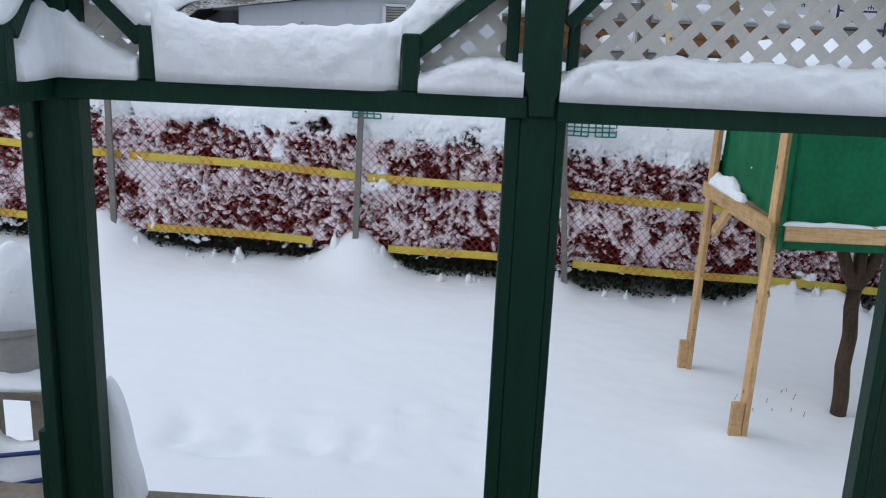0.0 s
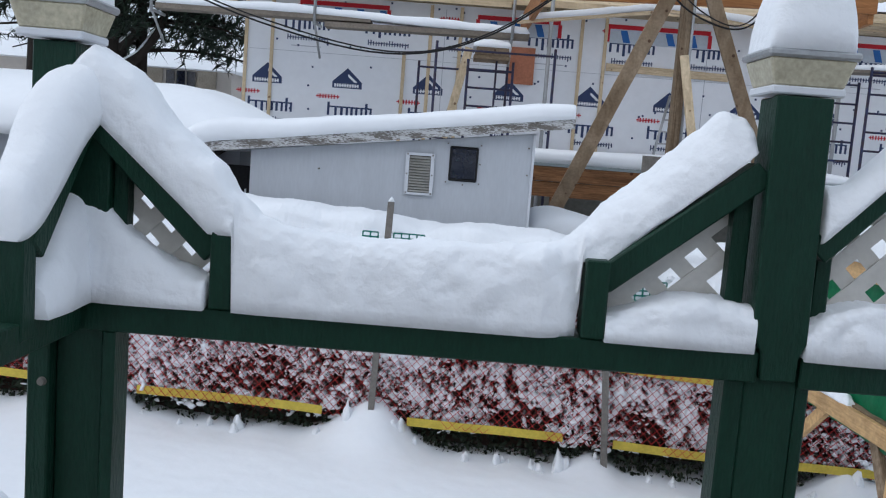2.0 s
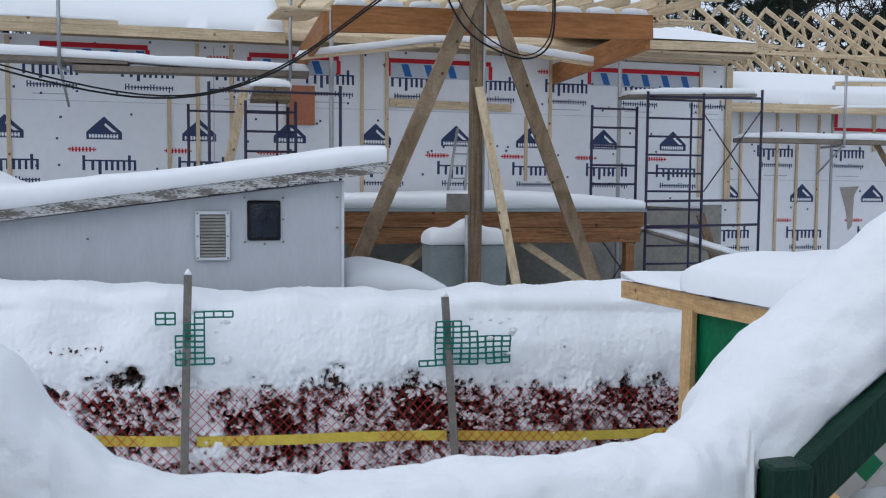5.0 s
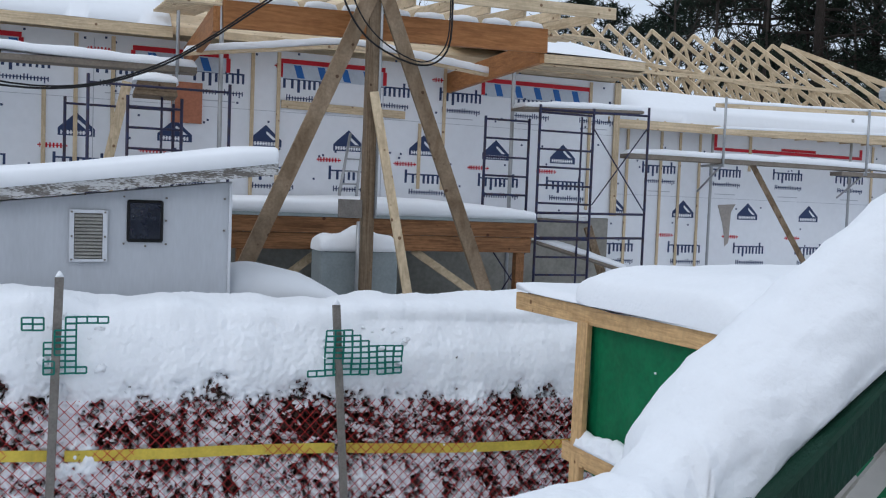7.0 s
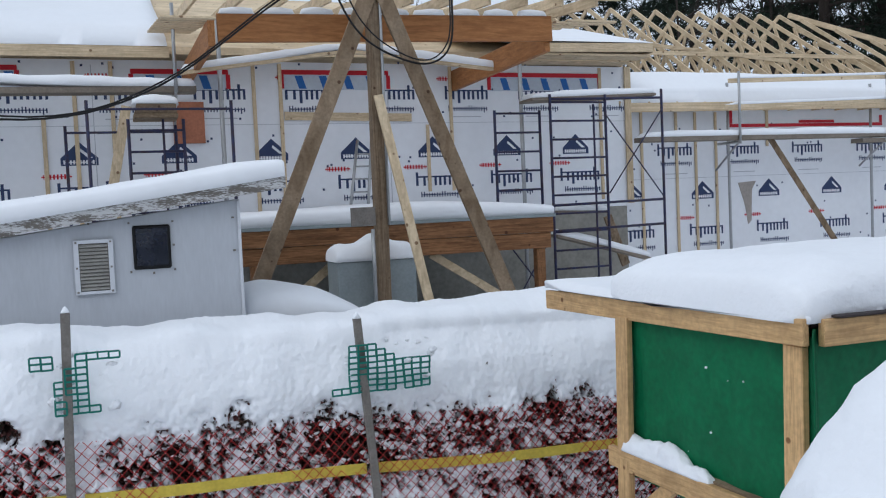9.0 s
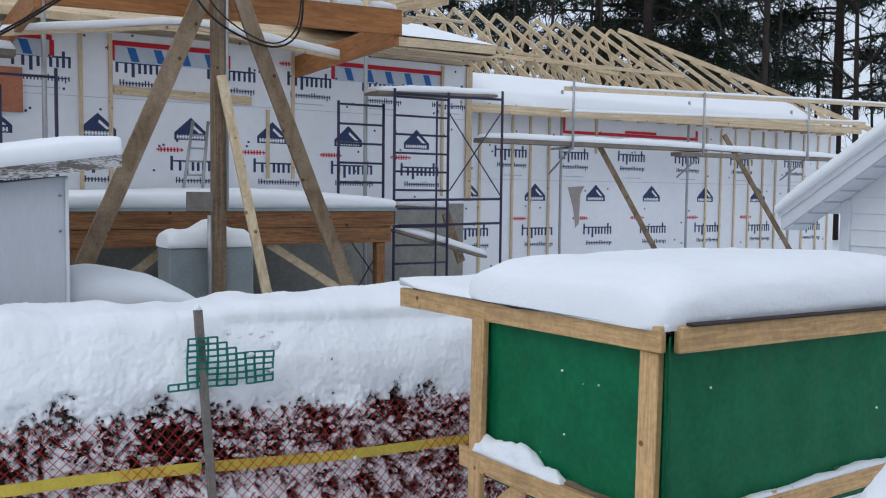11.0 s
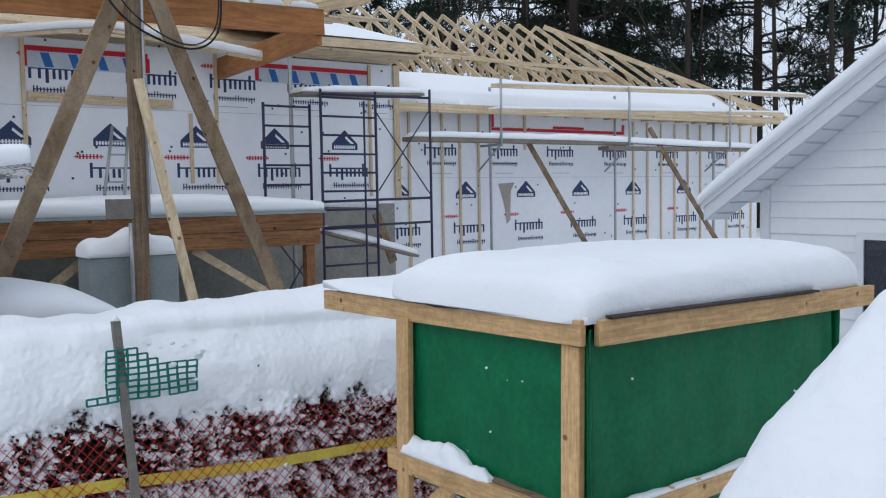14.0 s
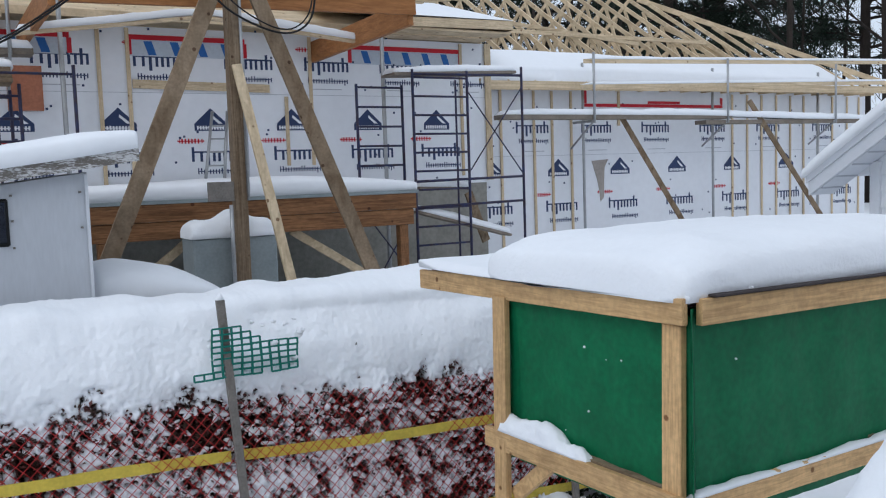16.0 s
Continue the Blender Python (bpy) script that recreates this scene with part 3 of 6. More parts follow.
timber("knee_brace", (0.02, 1.36, 1.32), (0.02, 1.02, 1.60), 0.04, 0.09, LUMBER, hut)
timber("knee_brace", (0.04, 0.14, 1.15), (0.04, 0.42, 1.60), 0.04, 0.09, LUMBER_OLD, hut)
bm = bmesh.new()
box(bm, (0.0, 0.04, 1.70), (2.36, 1.46, 1.725))
part("floor_panel", bm, LUMBER_OLD, hut)
bm = bmesh.new()
box(bm, (0.06, 0.03, 2.60), (2.53, 2.30, 2.625))
part("roof_panel", bm, SHINGLE, hut, "dark roof sheet")


def tarp(a, b, z0, z1, out, name="tarp_panel"):
    """A hung sheet from a to b with slack folds."""
    verts, faces = [], []
    nx, nz = 40, 16
    for j in range(nz + 1):
        for i in range(nx + 1):
            u, v = i / nx, j / nz
            x, y = a[0] + (b[0] - a[0]) * u, a[1] + (b[1] - a[1]) * u
            z = z0 + (z1 - z0) * v
            d = 0.016 * noise.noise(Vector((x * 2.3, y * 2.3, z * 1.2))) + 0.012 * noise.noise(Vector((x * 9 + z * 3, y * 9, z * 0.8)))
            edge = max(0.0, u - 0.9) * 10
            d += 0.02 * edge * math.sin(u * 90 + z * 2)
            verts.append((x + out[0] * d, y + out[1] * d, z))
    for j in range(nz):
        for i in range(nx):
            k = j * (nx + 1) + i
            faces.append((k, k + 1, k + nx + 2, k + nx + 1))
    ob = new(name, raw(name, verts, faces, TARP, True))
    ob.parent = hut
    mod = ob.modifiers.new("thickness", "SOLIDIFY")
    mod.thickness = 0.004
    return ob


tarp((0.045, 0.0), (0.045, 1.42), 1.54, 2.56, (1, 0))
tarp((0.05, 0.03), (2.33, 0.03), 1.53, 2.56, (0, 1))
tarp((2.33, 0.0), (2.33, 1.42), 1.54, 2.56, (1, 0))
tarp((0.05, 1.43), (2.33, 1.43), 1.54, 2.56, (0, 1))
tarp((0.0, -0.045), (0.05, 0.0), 1.53, 2.60, (1, 0), "tarp_corner")
hs = snow("playhouse_snow", [(-0.055, 0.76, 2.63, 0.17, 0.79), (0.2, 0.77, 2.63, 0.25, 0.80), (0.5, 0.78, 2.63, 0.275, 0.81), (1.3, 0.78, 2.63, 0.285, 0.82), (2.0, 0.78, 2.63, 0.28, 0.82), (2.42, 0.78, 2.62, 0.25, 0.81), (2.56, 0.78, 2.61, 0.20, 0.79)], (0, 1, 0),
          "deep smooth snow on the playhouse roof", n=90, m=60, p=4.2, rough=0.016, freq=5.0, mat=SNOW, ends=0.16)
hs.matrix_basis = HM
hs2 = snow("playhouse_snow", [(-0.05, 1.16, 2.63, 0.05, 1.19), (0.8, 1.16, 2.63, 0.06, 1.19), (1.8, 1.16, 2.62, 0.06, 1.19), (2.56, 1.16, 2.61, 0.05, 1.18)], (0, 1, 0), "thin snow at the back of the playhouse roof", n=40, m=30, p=9, rough=0.012, freq=5, mat=SNOW_SOFT, ends=0.04)
hs2.matrix_basis = HM
r1 = snow("rail_snow", [(0.0, 0.66, 1.712, 0.02, 0.03), (0.0, 0.74, 1.712, 0.07, 0.045), (0.0, 0.85, 1.712, 0.065, 0.045), (0.0, 0.98, 1.712, 0.115, 0.05), (0.0, 1.15, 1.712, 0.12, 0.05), (0.0, 1.3, 1.712, 0.10, 0.05), (0.0, 1.45, 1.712, 0.12, 0.05)], (1, 0, 0), "snow clinging to the playhouse rail", n=60, m=20, p=2.2, rough=0.013, freq=18)
r1.matrix_basis = HM
r2 = snow("rail_snow", [(0.02, 0.0, 1.705, 0.025, 0.03), (0.7, 0.0, 1.705, 0.02, 0.03), (1.4, 0.0, 1.705, 0.025, 0.03), (2.2, 0.0, 1.705, 0.02, 0.03)], (0, 1, 0), "thin snow on the playhouse rail", n=40, m=10, rough=0.01, freq=20)
r2.matrix_basis = HM

fleck_rng = random.Random(17)
bm = bmesh.new()
for k in range(7):
    along, z, r = fleck_rng.uniform(0.1, 1.3), fleck_rng.uniform(1.75, 2.45), 0.003 + 0.006 * fleck_rng.random() ** 2
    q = (0.028, along, z) if k < 5 else (0.12 + 1.4 * along, 0.014, z)
    bmesh.ops.create_icosphere(bm, subdivisions=1, radius=r, matrix=HM @ pose(*q))
solo("tarp_flecks", bm, SNOW, "small flecks of snow stuck to the green tarp", "snow", "", "stuff")

tree = thing("small_tree", "small pollarded tree trunk with rough bark in the snow", "tree")
bm = bmesh.new()
gz = ground_height(3.12, 6.6) - 0.1
tube(bm, [(3.13, 6.6, gz), (3.13, 6.6, 0.2), (3.105, 6.6, 0.45), (3.125, 6.61, 0.7), (3.10, 6.61, 0.92), (3.11, 6.62, 1.12)], 0.062, 14, 0.052)
part("trunk", bm, BARK, tree)
for q in ((2.97, 6.6, 1.36), (3.25, 6.64, 1.36), (3.13, 6.66, 1.5)):
    bm = bmesh.new()
    tube(bm, [(3.11, 6.62, 1.08), ((3.11 + q[0]) / 2, 6.62, 1.20), q, (q[0], q[1], 1.68)], 0.055, 10, 0.04)
    part("limb", bm, BARK, tree)


# ---- hedge, fence and netting ----
def scatter(name, n, mat, label, make, kind="stuff", parent=None):
    """Many small pieces joined in one mesh; make(i) gives points and faces of a piece."""
    verts, faces = [], []
    for i in range(n):
        v, f = make(i)
        k = len(verts)
        verts += v
        faces += [tuple(k + j for j in q) for q in f]
    ob = new(name, raw(name, verts, faces, mat, False))
    if parent:
        ob.parent = parent
        tagged(ob, label, kind=kind)
    return ob


rng = random.Random(5)


def hedge_front(x, z):
    """How far the hedge's face bulges towards the yard."""
    return 9.66 + 0.09 * noise.noise(Vector((x * 1.1, z * 1.4, 0))) + 0.06 * noise.noise(Vector((x * 4, z * 4, 5)))


hedge = thing("hedge", "clipped hedge with burgundy dry leaves, heavy with snow", "hedge")
# plain filler box; its dark colour stands in for shade behind the leaves
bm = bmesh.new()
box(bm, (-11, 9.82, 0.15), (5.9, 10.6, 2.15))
part("core", bm, CORE, hedge, "plain dark filling, coloured as the shade inside the hedge")


def leaf(i):
    x = rng.uniform(-6.5, 5.8)
    z = rng.uniform(0.42, 1.95) - 0.03 * x
    y = hedge_front(x, z) + rng.uniform(-0.03, 0.14) - 0.03 * min(max((z + 0.03 * x - 1.3) / 0.35, 0.0), 1.0)
    c = Vector((x, y, z))
    r = rng.uniform(0.011, 0.029)
    a = Euler((rng.uniform(-1.2, 1.2), rng.uniform(-1.2, 1.2), rng.uniform(0, 6.3))).to_matrix()
    p = [c + a @ Vector(q) * r for q in ((-1, 0, 0), (0, -0.55, 0.15), (1, 0, 0), (0, 0.55, 0.15))]
    return p, [(0, 1, 2), (0, 2, 3)]


scatter("leaves", 56000, LEAF, "burgundy leaves", leaf, parent=hedge)
scatter("brown_leaves", 34000, LEAF_BROWN, "dull brown leaves", leaf, parent=hedge)


def leaf_dark(i):
    x = rng.uniform(-8.5, 5.8)
    z = rng.uniform(0.02, 0.50) - 0.035 * x
    c = Vector((x, hedge_front(x, z) + rng.uniform(-0.02, 0.12), z))
    r = rng.uniform(0.02, 0.05)
    a = Euler((rng.uniform(-1.4, 1.4), rng.uniform(-1.4, 1.4), rng.uniform(0, 6.3))).to_matrix()
    p = [c + a @ Vector(q) * r for q in ((-1, 0, 0), (0, -0.5, 0.15), (1, 0, 0), (0, 0.5, 0.15))]
    return p, [(0, 1, 2), (0, 2, 3)]


scatter("low_leaves", 8000, LEAF_DARK, "dark green low leaves", leaf_dark, parent=hedge)

ico = bmesh.new()
bmesh.ops.create_icosphere(ico, subdivisions=2, radius=1.0)
ICO_V = [v.co.copy() for v in ico.verts]
ICO_F = [tuple(v.index for v in f.verts) for f in ico.faces]
ico.free()
ico = bmesh.new()
bmesh.ops.create_icosphere(ico, subdivisions=1, radius=1.0)
ICO1_V = [v.co.copy() for v in ico.verts]
ICO1_F = [tuple(v.index for v in f.verts) for f in ico.faces]
ico.free()


def clump(i):
    """A torn scrap of snow caught in the leaves."""
    for k in range(9):
        x = rng.uniform(-8.5, 5.8)
        t = rng.random()
        z = 0.30 + 1.5 * t - 0.03 * x
        d = noise.noise(Vector((x * 1.5, z * 2.6, 9))) + 0.8 * noise.noise(Vector((x * 5, z * 7, 2)))
        if d + rng.uniform(-0.45, 0.45) > 0.06:
            break
    c = Vector((x, hedge_front(x, z) + rng.uniform(-0.045, 0.05), z))
    r = 0.008 + 0.034 * rng.random() ** 2.4
    sx, sy, sz = r * rng.uniform(0.9, 2.0), r * rng.uniform(0.6, 1.0), r * rng.uniform(0.45, 1.0)
    off = Vector((i * 0.37, i * 0.11, 0))
    tilt = Euler((rng.uniform(-0.6, 0.6), rng.uniform(-0.8, 0.8), rng.uniform(-0.6, 0.6))).to_matrix()
    vs = [c + tilt @ Vector((v.x * sx, v.y * sy, v.z * sz)) * (1 + 0.9 * noise.noise(v * 1.9 + off)) for v in ICO1_V]
    return vs, ICO1_F


ob = scatter("snow_clumps", 11000, SNOW, "snow caught in the leaves", clump, parent=hedge)
ob.data.polygons.foreach_set("use_smooth", [True] * len(ob.data.polygons))



def cover(x, z):
    """How thickly the snow lies on the hedge's face; below nought the leaves are bare."""
    s = z + 0.03 * x
    c = float(np.interp(s, (0.3, 0.75, 0.95, 1.10, 1.25, 1.42, 1.55, 1.68, 1.80, 1.86, 1.95), (-0.12, -0.10, 0.05, 0.05, -0.12, -0.10, 0.04, 0.24, 0.52, 0.85, 1.25)))
    w = Vector((x, s, 0))
    g = min(max((1.95 - s) / 0.45, 0.0), 1.0)
    return (c + 0.5 * noise.noise(Vector((x * 1.6, s * 1.9, 1))) + 0.5 * noise.noise(Vector((x * 4.3, s * 4.0, 4)))
            + 0.5 * noise.noise(Vector((x * 11 + s * 2, s * 6, 7))) * g + 0.42 * noise.noise(w * 22) * g)


def foot_clump(i):
    """Small heaps and fingers of snow at the hedge's foot."""
    x = rng.uniform(-8.5, 5.8)
    c = Vector((x, 9.50 + rng.uniform(-0.07, 0.06), ground_height(x, 9.42) + rng.uniform(-0.05, 0.04)))
    r = 0.03 + 0.05 * rng.random() ** 2
    sx, sy, sz = r * rng.uniform(0.6, 1.1), r, r * rng.uniform(1.2, 2.6)
    off = Vector((i * 0.31, i * 0.17, 5))
    return [c + Vector((v.x * sx * (1 - 0.45 * v.z), v.y * sy, v.z * sz)) * (1 + 0.8 * noise.noise(v * 1.7 + off)) for v in ICO_V], ICO_F


def poking_leaf(i):
    """Leaves and twig ends that show through the thin parts of the snow."""
    for k in range(12):
        x = rng.uniform(-8.5, 5.8)
        z = rng.uniform(0.5, 1.85) - 0.03 * x
        f = cover(x, z)
        if -0.03 < f < 0.13:
            break
    c = Vector((x, hedge_front(x, z) - 0.05 - 0.07 * max(f, 0.0) ** 0.5, z))
    r = rng.uniform(0.010, 0.026)
    a = Euler((rng.uniform(-1.2, 1.2), rng.uniform(-1.2, 1.2), rng.uniform(0, 6.3))).to_matrix()
    p = [c + a @ Vector(q) * r for q in ((-1, 0, 0), (0, -0.55, 0.15), (1, 0, 0), (0, 0.55, 0.15))]
    return p, [(0, 1, 2), (0, 2, 3)]


scatter("poking_leaves", 5000, LEAF, "leaf tips poking through the snow", poking_leaf, parent=hedge)
ob = scatter("foot_clumps", 70, SNOW, "lumps of snow at the foot of the hedge", foot_clump, parent=hedge)
ob.data.polygons.foreach_set("use_smooth", [True] * len(ob.data.polygons))

# the blanket: thick on top, torn into patches and fingers down the face
rows, front, back = 1330, 150, 16
verts, faces, bare = [], [], []
for i in range(rows + 1):
    x = -11 + 6.6 * i / 90 if i < 90 else -4.4 + 10.4 * (i - 90) / (rows - 90)
    top = float(np.interp(x, (-11, -2.5, -1.25, -0.8, 0.2, 0.9, 1.17, 1.5, 2.3, 3.0, 3.6, 6), (2.86, 2.47, 2.43, 2.35, 2.35, 2.35, 2.31, 2.37, 2.35, 2.37, 2.38, 2.38))) + 0.03 * noise.noise(Vector((x * 1.7, 4, 0)))
    shoulder = top - 0.16
    low = 0.42 - 0.03 * x
    for j in range(front + back + 1):
        if j <= front:
            z = low + (shoulder - low) * j / front
            s = z + 0.03 * x
            f = cover(x, z)
            bare.append(f < 0)
            k = min(max((s - 1.5) / 0.45, 0.0), 1.0)
            k = k * k * (3 - 2 * k)
            y_top = 9.50 + 0.24 * min(max((s - 1.62) / 0.62, 0.0), 1.0) ** 2 + 0.10 * noise.noise(Vector((x * 1.3, z * 1.5, 2)))
            y_low = hedge_front(x, z) - 0.02 - 0.11 * min(max(f, 0.0), 0.7) ** 0.6 + min(max(-f, 0.0) * 2.2, 0.25)
            k = k * min(max(f / 0.3, 0.0), 1.0)
            y = y_top * k + y_low * (1 - k)
            d, e2 = Vector((0, -1, 0.2)), 1.6 - 1.0 * k
        else:
            k, e2 = 1.0, 0.6
            bare.append(False)
            w = (j - front) / back
            bulge = 0.10 * noise.noise(Vector((x * 1.3, shoulder * 1.5, 2)))
            a = math.pi / 2 * min(w * 2.6, 1.0)
            if w * 2.6 < 1:
                y, z = 9.73 + bulge + 0.30 * (1 - math.cos(a)), shoulder + 0.16 * math.sin(a)
            else:
                g = (w - 1 / 2.6) / (1 - 1 / 2.6)
                y, z = 10.03 + 0.75 * g + (1 - g) * bulge, top + 0.02 * math.sin(g * 3.1) - 0.25 * g ** 4
            d = Vector((0, -0.5, 0.8))
        p = Vector((x, y, z))
        e = k * (0.055 * noise.noise(p * 2.1) + 0.022 * noise.noise(p * 4.6)) + e2 * (0.012 * noise.noise(p * 13) + 0.011 * noise.noise(p * 27))
        verts.append(p + d * e)
n = front + back + 1
for i in range(rows):
    for j in range(n - 1):
        k = i * n + j
        q = (k, k + n, k + n + 1, k + 1)
        if not all(bare[v] for v in q):
            faces.append(q)
ob = new("hedge_snow", raw("hedge_snow", verts, faces, SNOW, True))
mod = ob.modifiers.new("thickness", "SOLIDIFY")
mod.thickness, mod.offset = 0.035, -1
tagged(ob, "deep torn blanket of snow over the hedge", "snow", "", "stuff")

fence = thing("net_fence", "fence of grey stakes with red diamond netting and yellow bands", "fence")


def band_z(x, upper):
    return (1.185 - 0.045 * x if upper else 0.405 - 0.04 * x) + 0.012 * math.sin(x * 2.1)


for upper in (True, False):
    for x0, x1 in ((-8.0, -3.72), (-3.62, -1.12), (-1.0, 1.1), (1.2, 5.4)) if upper else ((-8.0, -4.5), (-3.45, -1.6), (-0.75, 0.8), (1.3, 5.2)):
        bm = bmesh.new()
        n = 26
        prev = None
        for i in range(n + 1):
            x = x0 + (x1 - x0) * i / n
            y, z, h = 9.535 + 0.012 * noise.noise(Vector((x * 3, 0, 0))), band_z(x, upper), 0.043
            ring = [bm.verts.new(q) for q in ((x, y, z - h), (x, y, z + h), (x, y + 0.004, z + h), (x, y + 0.004, z - h))]
            if prev:
                for k in range(4):
                    bm.faces.new((prev[k], prev[(k + 1) % 4], ring[(k + 1) % 4], ring[k]))
            prev = ring
        part("yellow_band", bm, BAND, fence, "faded yellow woven band")
bm = bmesh.new()
step, lo, hi = 0.088, 0.36, 1.60
for sgn in (1, -1):
    x = -8.0
    while x < 5.5:
        n = 6
        pts = []
        for k in range(n + 1):
            t = k / n
            px = x + sgn * (hi - lo) * 0.95 * t
            pz = lo + (hi - lo) * t - 0.04 * px + 0.02 * noise.noise(Vector((px * 2.2, t * 3, 8)))
            pts.append((px, 9.54 + 0.05 * noise.noise(Vector((px * 1.5, pz * 1.5, 0))), pz))
        if -8.2 < pts[0][0] < 5.6:
            for a, b in zip(pts, pts[1:]):
                bar(bm, a, b, 0.0046, 0.004, (0, 1, 0))
        x += step
ob = part("diamond_netting", bm, NET_RED, fence, "red plastic diamond netting")
tagged(ob, kind="stuff")
for i, (xb, xt, zt) in enumerate(((-3.80, -3.80, 2.2), (-1.11, -1.05, 2.59), (1.22, 1.055, 2.37), (4.35, 4.3, 1.9), (-6.4, -6.4, 2.3))):
    zb = ground_height(xb, 9.45) - 0.1
    timber("stake", (xb, 9.46, zb), (xt, 9.46, zt), 0.062, 0.045, POST, fence, "weathered grey stake", (0, 1, 0))
    snow("stake_snow", [(xt - 0.03, 9.46, zt, 0.02, 0.022), (xt, 9.46, zt, 0.05, 0.028), (xt + 0.03, 9.46, zt, 0.02, 0.022)], (0, 1, 0), "little cap of snow on a stake", n=10, m=10, rough=0.004, ends=0.03)


def green_net(cells, x0, z0, name):
    """Rectangular mesh: cells says which openings exist."""
    bm = bmesh.new()
    dx, dz = 0.074, 0.047
    for i, j in cells:
        x, z = x0 + i * dx, z0 + j * dz
        y = 9.43 + 0.02 * math.sin(i * 0.9 + j * 0.6)
        for a, b in (((x, z), (x + dx, z)), ((x, z + dz), (x + dx, z + dz)), ((x, z), (x, z + dz)), ((x + dx, z), (x + dx, z + dz))):
            bar(bm, (a[0], y, a[1]), (b[0], y, b[1]), 0.013, 0.010, (0, 1, 0))
    ob = part(name, bm, NET_GREEN, fence, "teal green plastic snow netting")
    return tagged(ob, kind="stuff")


def rows_of(*rows):
    """Cells of a torn net: for each row, from the lowest up, the stretches of columns that show."""
    return [(i, j) for j, row in enumerate(rows) for a, b in row for i in range(a, b)]


green_net(rows_of([(-2, 5), (6, 9)], [(0, 9)], [(0, 9)], [(0, 9)], [(0, 9)], [(0, 5)], [(0, 4)], [(0, 3)]), 0.97, 1.785, "green_netting")
green_net(rows_of([(0, 4)], [(0, 3)], [(0, 3)], [(0, 3)], [(0, 3)], [(1, 3)], [(1, 3)], [(-2, 0), (2, 3)], [(-2, 0), (2, 6)]), -1.15, 1.87, "green_netting")

def net_scrap(i):
    """A scrap of snow caught on the green netting or against a stake."""
    x0, z0, w, h = ((0.97, 1.785, 0.68, 0.38), (-1.15, 1.87, 0.40, 0.42))[i % 2]
    u, v = rng.random(), rng.random()
    if i % 3 == 0:
        u = rng.choice((0.02, 0.98)) + rng.uniform(-0.05, 0.05)
    elif i % 3 == 1:
        v = rng.choice((0.0, 1.0)) + rng.uniform(-0.08, 0.08)
    c = Vector((x0 + w * u, 9.455, z0 + h * v))
    r = 0.01 + 0.02 * rng.random() ** 2
    off = Vector((i * 0.53, i * 0.19, 3))
    return [c + Vector((q.x * r * 1.4, q.y * r * 0.7, q.z * r)) * (1 + 1.1 * noise.noise(q * 1.8 + off)) for q in ICO_V], ICO_F


ob = scatter("caught_snow", 60, SNOW, "scraps of snow caught on the netting", net_scrap, parent=fence)
ob.data.polygons.foreach_set("use_smooth", [True] * len(ob.data.polygons))

# ---- white shed behind the hedge ----
shed = thing("shed", "small white sheet-metal shed with a snowy sloping roof", "shed")
bm = bmesh.new()
prism(bm, [(-2.78, 1.2), (0.40, 1.2), (0.40, 3.37), (-2.78, 2.96)], 11.0, 13.2)
part("wall", bm, SHED, shed, "pale grey-white metal walls", 0.006)
bm = bmesh.new()
prism(bm, [(-3.62, 2.74), (-3.60, 2.63), (-3.22, 2.90), (0.80, 3.45), (0.80, 3.565), (-3.25, 3.0)], 10.80, 10.85)
part("fascia", bm, PEEL, shed, "grey board with peeling white paint", 0.003)
bm = bmesh.new()
prism(bm, [(-3.62, 2.72), (-3.24, 2.97), (0.80, 3.54), (0.80, 3.58), (-3.25, 3.02), (-3.63, 2.75)], 10.852, 13.4)
part("roof", bm, SHINGLE, shed, "dark roof edge")
timber("corner_trim", (0.385, 10.99, 1.2), (0.385, 10.99, 3.35), 0.03, 0.02, VINYL_TRIM, shed, up=(0, 1, 0))
# slab painted near black for the shade inside the open lean-to
bm = bmesh.new()
box(bm, (-3.5, 11.4, 1.2), (-2.79, 11.5, 2.75))
part("dark_lean_to", bm, DARK, shed, "near-black slab standing in for the shade in the open lean-to")
for i in range(13):
    x = -3.40 + 0.05 * i
    timber("picket", (x, 11.08, 2.30), (x + 0.01, 11.08, 2.46 + 0.02 * (i % 3)), 0.022, 0.02, VINYL_TRIM, shed)
vent = new("vent")
vent.parent = shed
tagged(vent, "louvred metal vent")
# backing coloured darker than the louvres to paint the shade in their gaps
bm = bmesh.new()
box(bm, (-1.03, 10.985, 2.59), (-0.71, 10.998, 3.06))
part("backing", bm, POST, vent, "grey plate, darker for the shade between the louvres")
for i in range(13):
    z = 2.635 + 0.031 * i
    timber("louvre", (-0.985, 10.965, z), (-0.755, 10.965, z), 0.03, 0.008, LOUVRE, vent, up=(0, -0.6, 0.8), bevel=0)
for a, b in (((-1.03, 2.59), (-0.71, 2.615)), ((-1.03, 3.03), (-0.71, 3.06)), ((-1.03, 2.615), (-0.99, 3.03)), ((-0.75, 2.615), (-0.71, 3.03))):
    bm = bmesh.new()
    box(bm, (a[0], 10.955, a[1]), (b[0], 10.984, b[1]))
    part("frame", bm, VINYL_TRIM, vent)
win = new("window")
win.parent = shed
tagged(win, "small dark window")
bm = bmesh.new()
box(bm, (-0.545, 10.97, 2.775), (-0.225, 10.998, 3.165))
part("window_frame", bm, RUBBER, win, "black rubber frame", 0.02)
bm = bmesh.new()
box(bm, (-0.52, 10.955, 2.805), (-0.25, 10.969, 3.14))
part("pane", bm, GLASS, win, "", 0.004)
